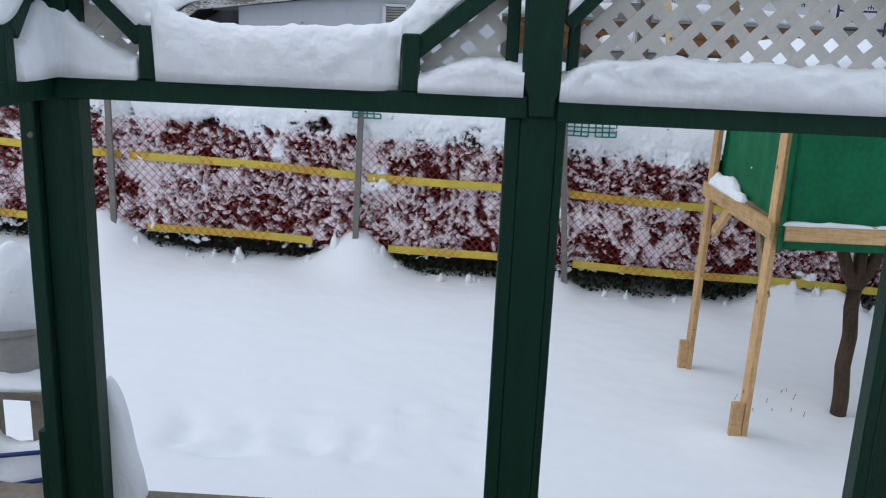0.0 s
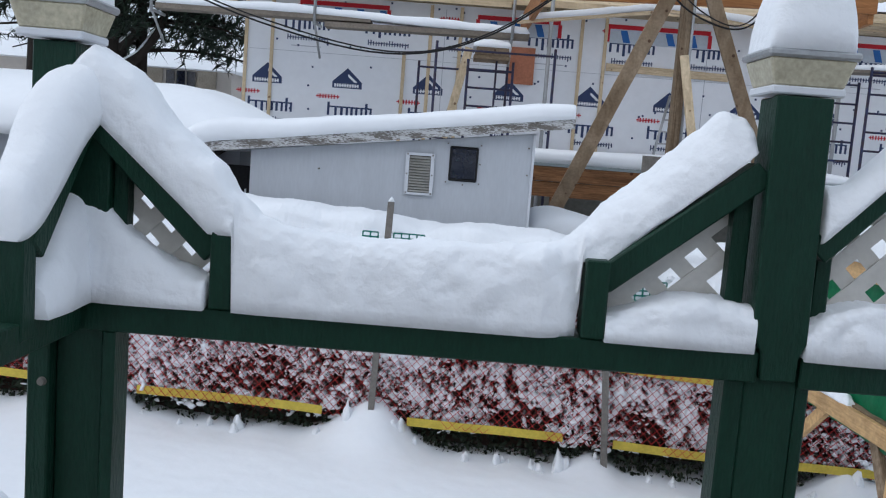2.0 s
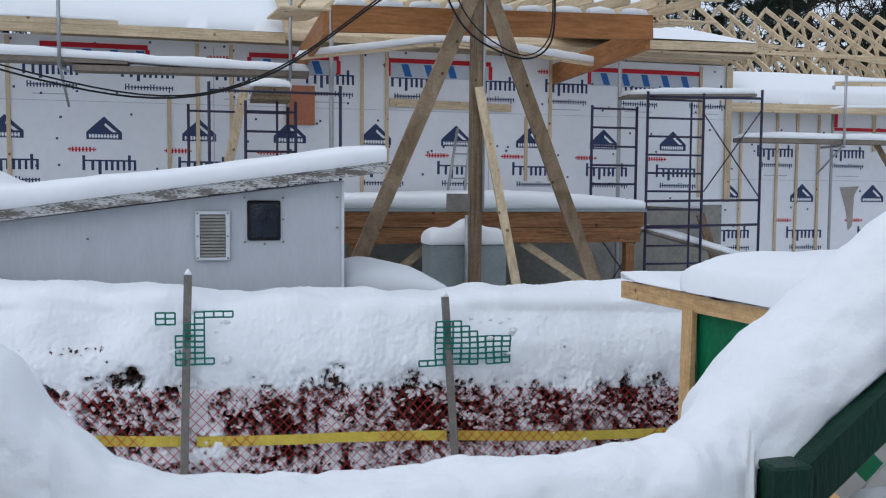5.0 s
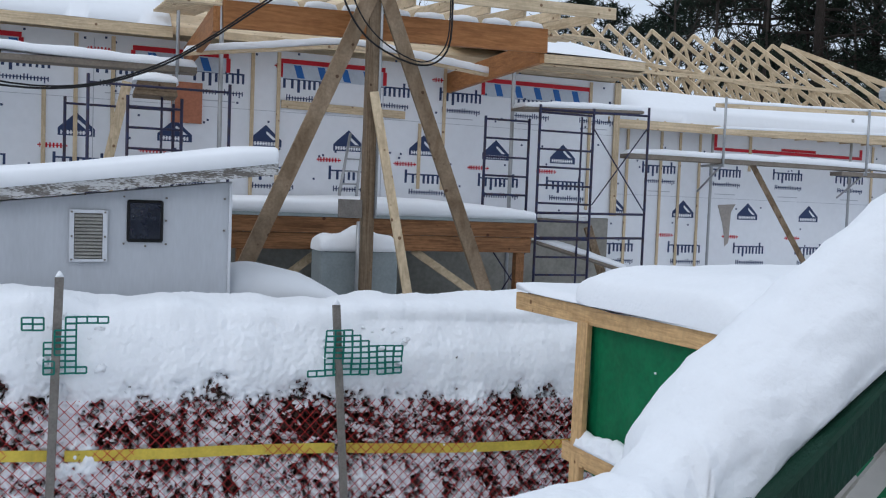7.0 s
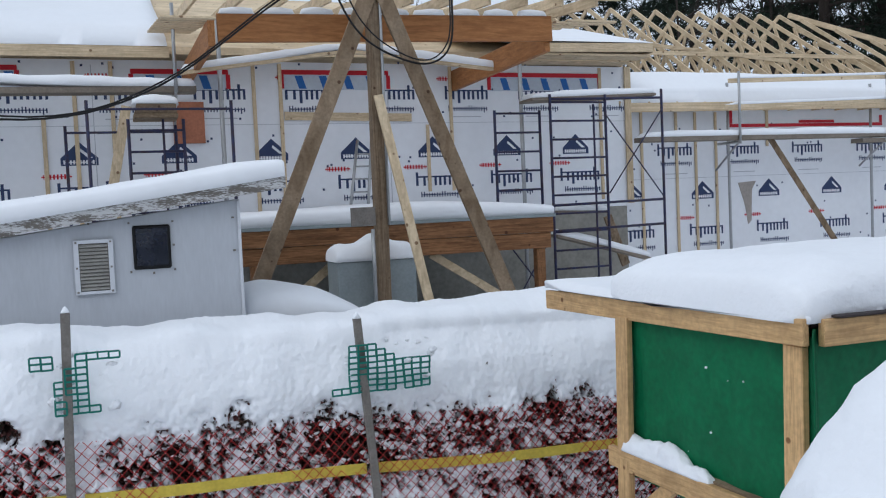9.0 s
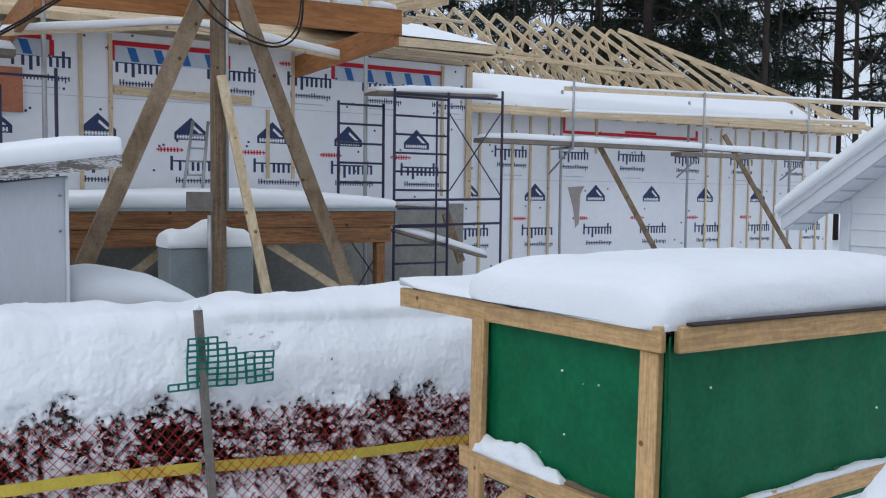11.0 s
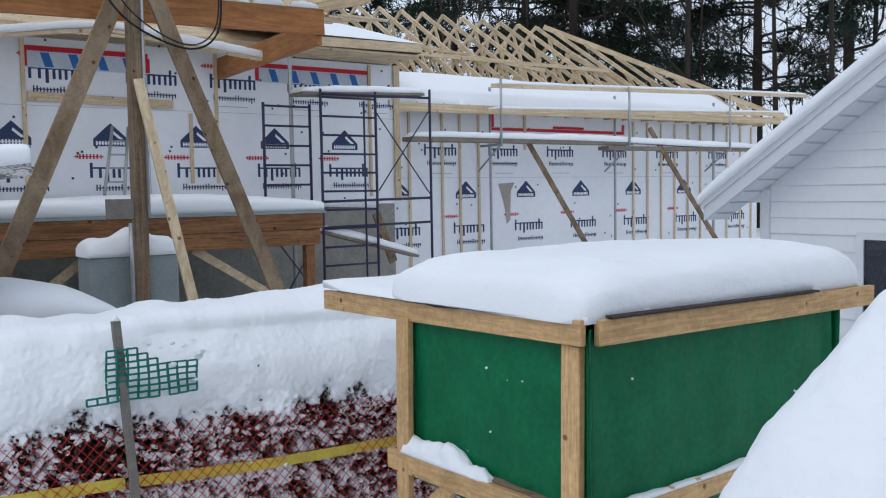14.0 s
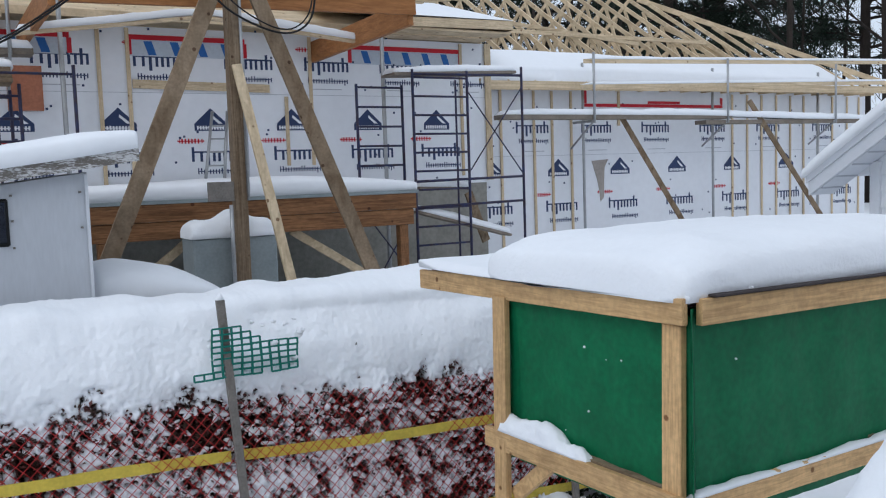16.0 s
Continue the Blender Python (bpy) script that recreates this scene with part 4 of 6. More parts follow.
for x, z in ((-0.57, 3.19), (-0.2, 3.19), (-0.2, 2.98), (-0.2, 2.76), (-0.57, 2.76), (-0.38, 2.74), (-1.01, 3.04), (-0.73, 3.04), (-0.73, 2.61), (-1.01, 2.61), (-0.73, 2.82), (-1.01, 2.82), (0.33, 3.2), (0.33, 2.9), (-0.9, 3.2), (-2.0, 2.8)):
    bm = bmesh.new()
    box(bm, (x - 0.008, 10.945, z - 0.008), (x + 0.008, 10.999, z + 0.008))
    part("screw_head", bm, POST, shed)
snow("shed_snow", [(-3.70, 12.1, 2.72, 0.22, 1.33), (-3.30, 12.1, 2.98, 0.26, 1.33), (-2.5, 12.1, 3.10, 0.22, 1.33), (-1.2, 12.1, 3.28, 0.19, 1.33), (0.2, 12.1, 3.47, 0.20, 1.33), (0.82, 12.1, 3.56, 0.17, 1.33)], (0, 1, 0),
     "smooth snow lying on the shed roof", n=60, m=40, p=7, rough=0.02, freq=1.6, mat=SNOW_SOFT, ends=0.10)
low = thing("lean_to_roof", "low outbuilding roof buried in snow beside the shed", "outbuilding")
bm = bmesh.new()
box(bm, (-9.0, 12.2, 1.1), (-3.2, 15.4, 2.9))
part("wall", bm, SHED, low)
snow("outbuilding_snow", [(-9.2, 13.6, 2.9, 0.75, 1.9), (-7.0, 13.6, 2.9, 0.85, 1.9), (-5.0, 13.6, 2.9, 0.86, 1.9), (-3.9, 13.6, 2.9, 0.78, 1.8), (-3.1, 13.4, 2.9, 0.45, 1.5), (-2.6, 13.3, 2.95, 0.1, 1.2)], (0, 1, 0),
     "deep snow on a low outbuilding roof", n=50, m=30, p=2.6, rough=0.05, freq=0.8, mat=SNOW_SOFT, ends=0.3)
pile = thing("covered_pile", "something low under a dark cover and deep snow", "covered pile")
bm = bmesh.new()
box(bm, (0.55, 11.6, 1.2), (1.7, 13.0, 2.12))
part("cover", bm, SHINGLE, pile, "", 0.05)
snow("pile_snow", [(0.45, 12.3, 2.12, 0.32, 0.75), (0.8, 12.3, 2.12, 0.36, 0.8), (1.2, 12.3, 2.12, 0.30, 0.8), (1.5, 12.3, 2.12, 0.18, 0.75), (1.75, 12.3, 2.12, 0.06, 0.6)], (0, 1, 0),
     "rounded snow on a covered pile", n=36, m=26, p=3.2, rough=0.03, freq=1.5, mat=SNOW_SOFT, ends=0.15)


# ---- house under construction ----
house = thing("unfinished_house", "unfinished bungalow wrapped in white printed house wrap, bare rafters", "house")
bm = bmesh.new()
box(bm, (-4.6, 18.0, 3.05), (8.93, 18.3, 5.78))
part("wall", bm, WRAP, house, "white house wrap with navy print")
bm = bmesh.new()
box(bm, (-4.55, 18.02, 0.9), (8.9, 18.3, 3.049))
part("foundation", bm, CONCRETE, house, "bare concrete foundation")
bm = bmesh.new()
box(bm, (8.931, 18.6, 0.9), (21.7, 18.9, 5.02))
part("wall", bm, WRAP, house, "white house wrap with navy print")
bm = bmesh.new()
box(bm, (-4.6, 18.301, 0.9), (-4.4, 27.0, 5.78))
box(bm, (21.5, 18.901, 0.9), (21.7, 27.0, 5.0))
box(bm, (-4.6, 27.0, 0.9), (21.7, 27.2, 5.0))
part("rear_walls", bm, WRAP, house)


def comb(bm, cols, c0, c1, y0, y1):
    """One plate of upright strokes (x0, x1, bottom, top) held together by a thin line from c0 to c1 in height."""
    up, down = [], []
    for i, (x0, x1, z0, z1) in enumerate(cols):
        up += [(x0, c1)] * (i > 0) + [(x0, z1), (x1, z1)] + [(x1, c1)] * (i < len(cols) - 1)
        down += [(x0, c0)] * (i > 0) + [(x0, z0), (x1, z0)] + [(x1, c0)] * (i < len(cols) - 1)
    prism(bm, up + down[::-1], y0, y1)


def print_mark(cx, y, z, kind, mat, parent):
    """Plain shapes of the printed marks: a row of strokes, a thin row of strokes, pyramid, red lozenge."""
    bm = bmesh.new()
    if kind == "word":
        cols = [(-0.40, -0.355, -0.075, 0.17), (-0.26, -0.215, -0.075, 0.10), (-0.15, -0.10, -0.14, 0.10), (-0.045, 0.0, -0.075, 0.10), (0.045, 0.09, -0.075, 0.10),
                (0.135, 0.18, -0.075, 0.10), (0.235, 0.275, -0.075, 0.10), (0.32, 0.365, -0.075, 0.18), (0.41, 0.45, -0.075, 0.10)]
        comb(bm, [(cx + a, cx + b, z + c, z + d) for a, b, c, d in cols], z + 0.072, z + 0.10, y - 0.005, y - 0.001)
    elif kind == "line":
        cols = [(-0.38 + 0.05 * i, -0.36 + 0.05 * i, -0.075 if i == 14 else -0.045, 0.055 if i in (0, 1, 8, 9) else 0.03) for i in range(16)]
        comb(bm, [(cx + a, cx + b, z + c, z + d) for a, b, c, d in cols], z - 0.008, z + 0.008, y - 0.005, y - 0.001)
    elif kind == "small":
        box(bm, (cx - 0.28, y - 0.004, z - 0.008), (cx + 0.28, y - 0.001, z + 0.008))
    elif kind == "pyramid":
        prism(bm, [(cx - 0.28, z - 0.14), (cx - 0.28, z - 0.02), (cx, z + 0.24), (cx + 0.28, z - 0.02), (cx + 0.28, z - 0.14)], y - 0.005, y - 0.001)
    elif kind == "pyramid_band":
        cols = [(-0.24 + 0.048 * i, -0.212 + 0.048 * i, -0.12, -0.055) for i in range(10)]
        comb(bm, [(cx + a, cx + b, z + c, z + d) for a, b, c, d in cols], z - 0.095, z - 0.08, y - 0.008, y - 0.0055)
    elif kind == "pyramid_ray":
        prism(bm, [(cx + 0.02, z + 0.13), (cx + 0.20, z - 0.02), (cx + 0.13, z - 0.02), (cx + 0.005, z + 0.09)], y - 0.008, y - 0.0055)
    else:
        cols = [(-0.225, -0.20, -0.012, 0.012), (-0.195, -0.18, -0.035, 0.035)] + [(-0.16 + 0.054 * i, -0.134 + 0.054 * i, -0.04, 0.04) for i in range(6)] + [(0.175, 0.19, -0.035, 0.035), (0.195, 0.22, -0.012, 0.012)]
        comb(bm, [(cx + a, cx + b, z + c, z + d) for a, b, c, d in cols], z - 0.008, z + 0.008, y - 0.005, y - 0.001)
    part("printed_mark", bm, mat, parent)


for k, u in enumerate((-4.19, -2.67, -1.14, 0.39, 1.91, 3.40, 4.84, 6.32, 7.78)):
    print_mark(u, 18.0, 4.24, "pyramid", INK, house)
    print_mark(u, 18.0, 4.24, "pyramid_band", WRAP, house)
    print_mark(u, 18.0, 4.24, "pyramid_ray", WRAP, house)
    print_mark(u - 0.35, 18.0, 3.93, "lozenge", INK_RED, house)
    print_mark(u + 0.05, 18.0, 3.66, "word", INK, house)
    print_mark(u + 0.12, 18.0, 3.42, "line", INK, house)
    if k < 9:
        print_mark(u + 0.68, 18.0, 5.22, "word", INK, house)
        print_mark(u + 0.72, 18.0, 4.98, "line", INK, house)
        print_mark(u + 0.70, 18.0, 4.83, "small", INK_GREY, house)
        if k % 2 == 0:
            print_mark(u + 0.35, 18.0, 5.52, "lozenge", INK_RED, house)
for k, u in enumerate((9.4, 11.14, 12.89, 14.65, 16.5, 18.48, 20.6)):
    print_mark(u, 18.6, 3.25, "pyramid", INK, house)
    print_mark(u, 18.6, 3.25, "pyramid_band", WRAP, house)
    print_mark(u, 18.6, 3.25, "pyramid_ray", WRAP, house)
    print_mark(u - 0.45, 18.6, 2.72, "lozenge", INK_RED, house)
    print_mark(u + 0.05, 18.6, 2.42, "word", INK, house)
    print_mark(u + 0.12, 18.6, 2.15, "line", INK, house)
    print_mark(u - 0.9 + 0.2, 18.6, 4.12, "word", INK, house)
    print_mark(u - 0.9 + 0.25, 18.6, 3.88, "line", INK, house)
    print_mark(u - 0.9 + 0.25, 18.6, 3.66, "small", INK_GREY, house)
cap_rng = random.Random(8)
bm = bmesh.new()
for k in range(150):
    x, z, y = cap_rng.uniform(-4.5, 8.8), 3.2 + 0.42 * cap_rng.randint(0, 6) + cap_rng.uniform(-0.08, 0.08), 17.999
    if k % 3 == 0:
        x, z, y = cap_rng.uniform(9.2, 21.5), 1.7 + 0.42 * cap_rng.randint(0, 7) + cap_rng.uniform(-0.08, 0.08), 18.599
    box(bm, (x - 0.018, y - 0.006, z - 0.018), (x + 0.018, y, z + 0.018))
tagged(part("nail_caps", bm, INK, house, "dark plastic nail caps"), kind="stuff")
for sx, sz0, sz1 in ((4.02, 3.1, 5.3), (-0.9, 3.1, 5.7)):
    bm = bmesh.new()
    box(bm, (sx, 17.994, sz0), (sx + 0.012, 17.999, sz1))
    part("wrap_seam", bm, INK_GREY, house)
for sy, sx0, sx1, sz in ((18.0, -4.55, 8.9, 4.72), (18.6, 9.2, 21.6, 3.56)):
    bm = bmesh.new()
    box(bm, (sx0, sy - 0.004, sz), (sx1, sy - 0.0005, sz + 0.008))
    part("wrap_seam", bm, INK_GREY, house)
# wrapped window openings with red tape
for x0, x1, zt in ((-3.64, -1.96, 5.66), (-0.3, 1.25, 5.62), (2.14, 4.05, 5.63), (6.0, 8.35, 5.62)):
    bm = bmesh.new()
    box(bm, (x0, 17.994, zt - 0.32), (x1, 17.999, zt))
    part("opening_wrap", bm, STRIP, house, "pale blue-grey wrap strip")
    for a, b in (((x0, zt - 0.06), (x1, zt + 0.02)), ((x0 - 0.03, zt - 0.3), (x0 + 0.04, zt - 0.061)), ((x1 - 0.04, zt - 0.3), (x1 + 0.03, zt - 0.061))):
        bm = bmesh.new()
        box(bm, (a[0], 17.986, a[1]), (b[0], 17.9935, b[1]))
        part("tape", bm, INK_RED, house, "red sheathing tape")
    n = int((x1 - x0) / 0.42)
    for i in range(n):
        x = x0 + 0.3 + i * 0.42
        bm = bmesh.new()
        prism(bm, [(x, zt - 0.30), (x + 0.13, zt - 0.30), (x + 0.06, zt - 0.08), (x - 0.07, zt - 0.08)], 17.988, 17.9935)
        part("printed_mark", bm, INK_BLUE, house)
# furring strips
for x, z0, z1 in ((-4.62, 3.1, 5.75), (-4.13, 3.1, 5.75), (-1.63, 3.1, 4.85), (-1.16, 3.1, 5.75), (-0.6, 3.1, 5.75), (1.66, 3.1, 5.75), (2.11, 3.1, 5.75), (4.75, 3.48, 4.69), (5.22, 3.48, 5.74), (8.35, 3.2, 5.75)):
    timber("furring_strip", (x, 17.98, z0), (x, 17.98, z1), 0.065, 0.02, LUMBER_PALE, house, up=(0, 1, 0))
for x in (9.65, 10.5, 10.98, 11.5, 16.5, 17.03, 17.55, 18.09, 18.62, 19.14, 19.72, 20.29, 20.9, 21.4):
    timber("furring_strip", (x, 18.58, 1.5 + (0.2 if x > 15 else 0)), (x, 18.58, 4.95), 0.065, 0.02, LUMBER_PALE, house, up=(0, 1, 0))
timber("furring_strip", (12.86, 18.58, 4.2), (12.86, 18.58, 5.0), 0.075, 0.02, LUMBER_PALE, house, up=(0, 1, 0))
for a, b in (((11.88, 4.62), (16.17, 4.69)), ((11.86, 4.695), (11.95, 4.98)), ((16.09, 4.695), (16.17, 4.86)), ((13.75, 4.70), (14.75, 4.76))):
    bm = bmesh.new()
    box(bm, (a[0], 18.586, a[1]), (b[0], 18.5935, b[1]))
    part("tape", bm, INK_RED, house, "red sheathing tape")
timber("blocking_board", (2.16, 17.975, 4.86), (4.45, 17.975, 4.82), 0.03, 0.14, LUMBER_PALE, house)
bm = bmesh.new()
box(bm, (0.32, 17.95, 4.42), (0.82, 17.99, 5.1))
part("brick_panel", bm, PINK, house, "reddish unfinished panel")
bm = bmesh.new()
prism(bm, [(12.06, 3.42), (12.54, 3.45), (12.43, 3.27), (12.41, 2.95), (12.40, 2.60), (12.30, 2.50), (12.27, 2.75), (12.21, 3.0)], 18.59, 18.597)
part("torn_patch", bm, PAPER, house, "torn brown patch in the wrap")
timber("corner_board", (8.96, 17.96, 3.1), (8.96, 17.96, 5.78), 0.14, 0.03, LUMBER_PALE, house, up=(0, 1, 0))


def plate(poly, x0, x1, mat, name, parent, label=""):
    """A plate with the outline poly in y and z, from x0 to x1."""
    bm = bmesh.new()
    a = [bm.verts.new((x0, y, z)) for y, z in poly]
    b = [bm.verts.new((x1, y, z)) for y, z in poly]
    bm.faces.new(a)
    bm.faces.new(b[::-1])
    for i in range(len(poly)):
        j = (i + 1) % len(poly)
        bm.faces.new((a[i], b[i], b[j], a[j]))
    return part(name, bm, mat, parent, label)


# roofs: main block with snow, porch roof frame, right wing with bare trusses
plate([(17.4, 5.78), (17.4, 5.90), (23.0, 8.0), (28.0, 6.0), (28.0, 5.88), (23.0, 7.88)], -5.15, 8.8, LUMBER_PALE, "roof_deck", house, "plywood roof deck")
timber("fascia", (-5.15, 17.37, 5.80), (0.28, 17.37, 5.80), 0.04, 0.17, LUMBER_PALE, house)


def sloped_snow(name, x0, x1, y0, z0, y1, z1, thick, label, n=40, m=20):
    """A snow layer on a roof slope from its eave (y0, z0) to (y1, z1)."""
    verts, faces = [], []
    for i in range(n + 1):
        for j in range(m + 1):
            u, v = i / n, j / m
            e = min(1.0, 14 * min(v, 1.0), 22 * min(u, 1 - u) + 0.1)
            x, y, z = x0 + (x1 - x0) * u, y0 + (y1 - y0) * v, z0 + (z1 - z0) * v
            verts.append((x, y, z + thick * math.sqrt(max(e, 0)) + 0.03 * noise.noise(Vector((x * 0.8, y * 0.8, 0)))))
    for i in range(n):
        for j in range(m):
            k = i * (m + 1) + j
            faces.append((k, k + m + 1, k + m + 2, k + 1))
    k0 = len(verts)
    for i in range(n + 1):
        verts.append((x0 + (x1 - x0) * i / n, y0, z0))
    for i in range(n):
        faces.append((k0 + i, k0 + i + 1, (i + 1) * (m + 1), i * (m + 1)))
    for side in (0, n):
        b = len(verts)
        verts += [(x0 + (x1 - x0) * side / n, y0 + (y1 - y0) * j / m, z0 + (z1 - z0) * j / m) for j in range(m + 1)]
        for j in range(m):
            faces.append((b + j, b + j + 1, side * (m + 1) + j + 1, side * (m + 1) + j))
    return tagged(new(name, raw(name, verts, faces, SNOW_SOFT, True)), label, "snow", "", "stuff")


sloped_snow("roof_snow", -5.15, 0.26, 17.38, 5.90, 22.9, 7.97, 0.26, "smooth snow on the main roof slope")
# porch roof: front beam on the tripod side, side beams, rafters, slats
timber("porch_beam", (0.70, 14.5, 5.62), (5.50, 14.5, 5.74), 0.09, 0.36, LVL, house, "orange engineered timber beam")
timber("porch_beam", (0.62, 14.45, 5.55), (0.55, 18.0, 5.50), 0.09, 0.34, LVL, house)
timber("porch_beam", (5.46, 14.55, 5.60), (5.30, 18.0, 5.48), 0.09, 0.36, LVL, house)
for i in range(11):
    x = 0.4 + 0.56 * i
    timber("rafter", (x, 14.0, 5.93 + 0.012 * i), (x, 18.6, 6.45), 0.045, 0.15, LUMBER_PALE, house)
timber("porch_fascia", (0.05, 13.95, 6.02), (6.35, 13.95, 6.14), 0.045, 0.17, LUMBER_PALE, house)
for i in range(9):
    y = 14.1 + 0.42 * i
    timber("slat", (-0.02, y, 5.66 + 0.06 * i), (0.64, y, 5.66 + 0.06 * i), 0.09, 0.03, LUMBER_PALE, house)
    timber("slat", (5.55, y, 5.78 + 0.06 * i), (6.35, y, 5.78 + 0.06 * i), 0.09, 0.03, LUMBER_PALE, house)
for i in range(9):
    x = 0.72 + 0.53 * i
    snow("beam_snow", [(x, 14.5, 5.80 + 0.0133 * i * 1.0, 0.07, 0.06), (x + 0.22, 14.5, 5.805 + 0.0133 * i, 0.10, 0.07), (x + 0.46, 14.5, 5.81 + 0.0133 * i, 0.07, 0.06)], (0, 1, 0), "snow lying on the porch beam", n=12, m=8, rough=0.008)
timber("loose_board", (0.35, 16.3, 5.32), (2.9, 16.3, 5.68), 0.10, 0.05, LUMBER_PALE, house)
timber("loose_board", (2.9, 16.3, 5.68), (5.45, 16.3, 5.42), 0.10, 0.05, LUMBER_PALE, house)
snow("board_snow", [(0.35, 16.3, 5.345, 0.09, 0.06), (1.6, 16.3, 5.52, 0.12, 0.07), (2.9, 16.3, 5.70, 0.10, 0.06), (4.2, 16.3, 5.57, 0.13, 0.07), (5.4, 16.3, 5.45, 0.12, 0.06)], (0, 1, 0), "snow lying along loose boards", n=50, m=10, rough=0.01)
# small hip roof at the right end of the main block
timber("fascia", (6.5, 16.9, 5.92), (8.85, 16.9, 5.96), 0.04, 0.16, LUMBER_PALE, house)
timber("fascia", (8.85, 16.9, 5.95), (8.95, 19.0, 5.95), 0.04, 0.16, LUMBER_PALE, house)
bm = bmesh.new()
box(bm, (6.4, 16.93, 5.80), (8.83, 18.3, 5.84))
part("soffit", bm, LUMBER_PALE, house)
bm = bmesh.new()
v = [bm.verts.new(q) for q in ((5.2, 16.88, 6.03), (8.88, 16.88, 6.05), (8.95, 20.5, 6.05), (5.2, 20.5, 6.9), (6.4, 18.6, 6.85))]
for f in ((0, 1, 4), (1, 2, 4), (2, 3, 4), (3, 0, 4), (0, 3, 2, 1)):
    bm.faces.new([v[i] for i in f])
bmesh.ops.subdivide_edges(bm, edges=bm.edges[:], cuts=6, use_grid_fill=True, smooth=0.25)
solo("hip_roof_snow", bm, SNOW_SOFT, "smooth snow on the small hip roof", "snow", "", "stuff")

# right wing
plate([(18.0, 4.98), (18.0, 5.06), (18.85, 5.585), (18.85, 5.505)], 9.0, 20.6, LUMBER_PALE, "roof_deck", house, "plywood roof deck")
timber("fascia", (9.0, 17.98, 4.98), (21.9, 17.98, 5.10), 0.04, 0.18, LUMBER_PALE, house)
sloped_snow("roof_snow", 9.0, 20.3, 17.98, 5.06, 18.78, 5.545, 0.27, "thick snow on the lower strip of roof")


def truss(x, peak, half, foot=5.02):
    """A timber roof truss across the wing at x."""
    t = thing("roof_truss", "bare pale timber roof truss", "roof truss", "trusses of the right wing")
    yc = 22.6
    for s in (-1, 1):
        timber("top_chord", (x, yc + s * half, foot + (half < 4) * 0 + 0.03), (x, yc, peak), 0.04, 0.10, LUMBER_PALE, t, bevel=0)
        timber("web", (x, yc + s * half * 0.36, foot + 0.05), (x, yc + s * half * 0.5, foot + (peak - foot) * 0.48), 0.038, 0.085, LUMBER_PALE, t, bevel=0)
        timber("web", (x, yc + s * half * 0.36, foot + 0.05), (x, yc + s * half * 0.12, peak - 0.42), 0.038, 0.085, LUMBER_PALE, t, bevel=0)
        timber("web", (x, yc + s * half * 0.72, foot + 0.05), (x, yc + s * half * 0.5, foot + (peak - foot) * 0.48), 0.038, 0.085, LUMBER_PALE, t, bevel=0)
    timber("bottom_chord", (x, yc - half, foot), (x, yc + half, foot), 0.038, 0.10, LUMBER_PALE, t, bevel=0)


for i in range(13):
    truss(8.8 + 0.667 * i, 7.99, 4.6)
for i in range(7):
    truss(17.47 + 0.667 * i, 7.99 - 0.36 * (i + 1), 4.6 - 0.03 * i)
timber("ridge_brace", (9.3, 19.9, 6.42), (17.0, 19.9, 6.42), 0.04, 0.09, LUMBER_PALE, house)
timber("ridge_brace", (9.2, 20.6, 6.9), (14.5, 19.7, 6.25), 0.04, 0.09, LUMBER_PALE, house)
for i in range(7):
    jx = 17.35 + 0.64 * i
    run = 4.6 - (jx - 17.1) * 4.7 / 5.2
    timber("jack_rafter", (jx, 18.0, 5.06), (jx, 18.0 + run, 5.06 + 0.639 * run), 0.04, 0.10, LUMBER_PALE, house, bevel=0)
    timber("jack_rafter", (jx + 0.1, 18.0 + run * 0.3, 5.06), (jx + 0.1, 18.0 + run * 0.62, 5.06 + 0.639 * run * 0.6), 0.04, 0.085, LUMBER_PALE, house, bevel=0)
timber("hip_rafter", (17.1, 22.6, 8.03), (22.3, 17.9, 5.12), 0.045, 0.14, LUMBER_PALE, house)

# low deck with snow in front of the main wall
porch = thing("wooden_deck", "raised deck on brown timber beams, deep snow on top", "deck")
timber("beam", (0.6, 15.0, 2.855), (5.66, 15.0, 2.855), 0.10, 0.23, TREATED, porch)
timber("beam", (0.6, 15.02, 2.615), (5.62, 15.02, 2.615), 0.10, 0.235, TREATED, porch)
timber("joist", (5.62, 15.06, 2.84), (5.62, 18.0, 2.84), 0.05, 0.23, TREATED, porch)
bm = bmesh.new()
box(bm, (0.5, 14.93, 2.972), (5.70, 18.0, 3.02))
part("deck_board", bm, BOXGREY, porch, "grey sheet edge")
timber("post", (5.45, 15.05, 1.1), (5.45, 15.05, 2.49), 0.14, 0.14, TREATED, porch, up=(0, 1, 0))
timber("post", (1.1, 15.05, 1.1), (1.1, 15.05, 2.49), 0.14, 0.14, TREATED, porch, up=(0, 1, 0))
timber("knee_brace", (3.72, 15.2, 2.50), (4.9, 15.2, 1.75), 0.05, 0.12, LUMBER_PALE, porch)
timber("knee_brace", (2.3, 15.2, 2.50), (1.6, 15.2, 1.95), 0.05, 0.12, LUMBER_PALE, porch)
snow("deck_snow", [(0.45, 16.4, 3.02, 0.2, 1.45), (2.0, 16.4, 3.02, 0.24, 1.45), (3.6, 16.4, 3.02, 0.27, 1.45), (5.0, 16.4, 3.02, 0.2, 1.45), (5.72, 16.4, 3.02, 0.12, 1.45)], (0, 1, 0), "deep snow on the wooden deck", n=40, m=26, p=7, rough=0.03, freq=1.2, mat=SNOW_SOFT, ends=0.1)
cab = thing("utility_cabinet", "grey metal utility cabinet capped with snow", "utility cabinet")
bm = bmesh.new()
box(bm, (2.03, 14.1, 1.15), (3.12, 14.7, 2.53))
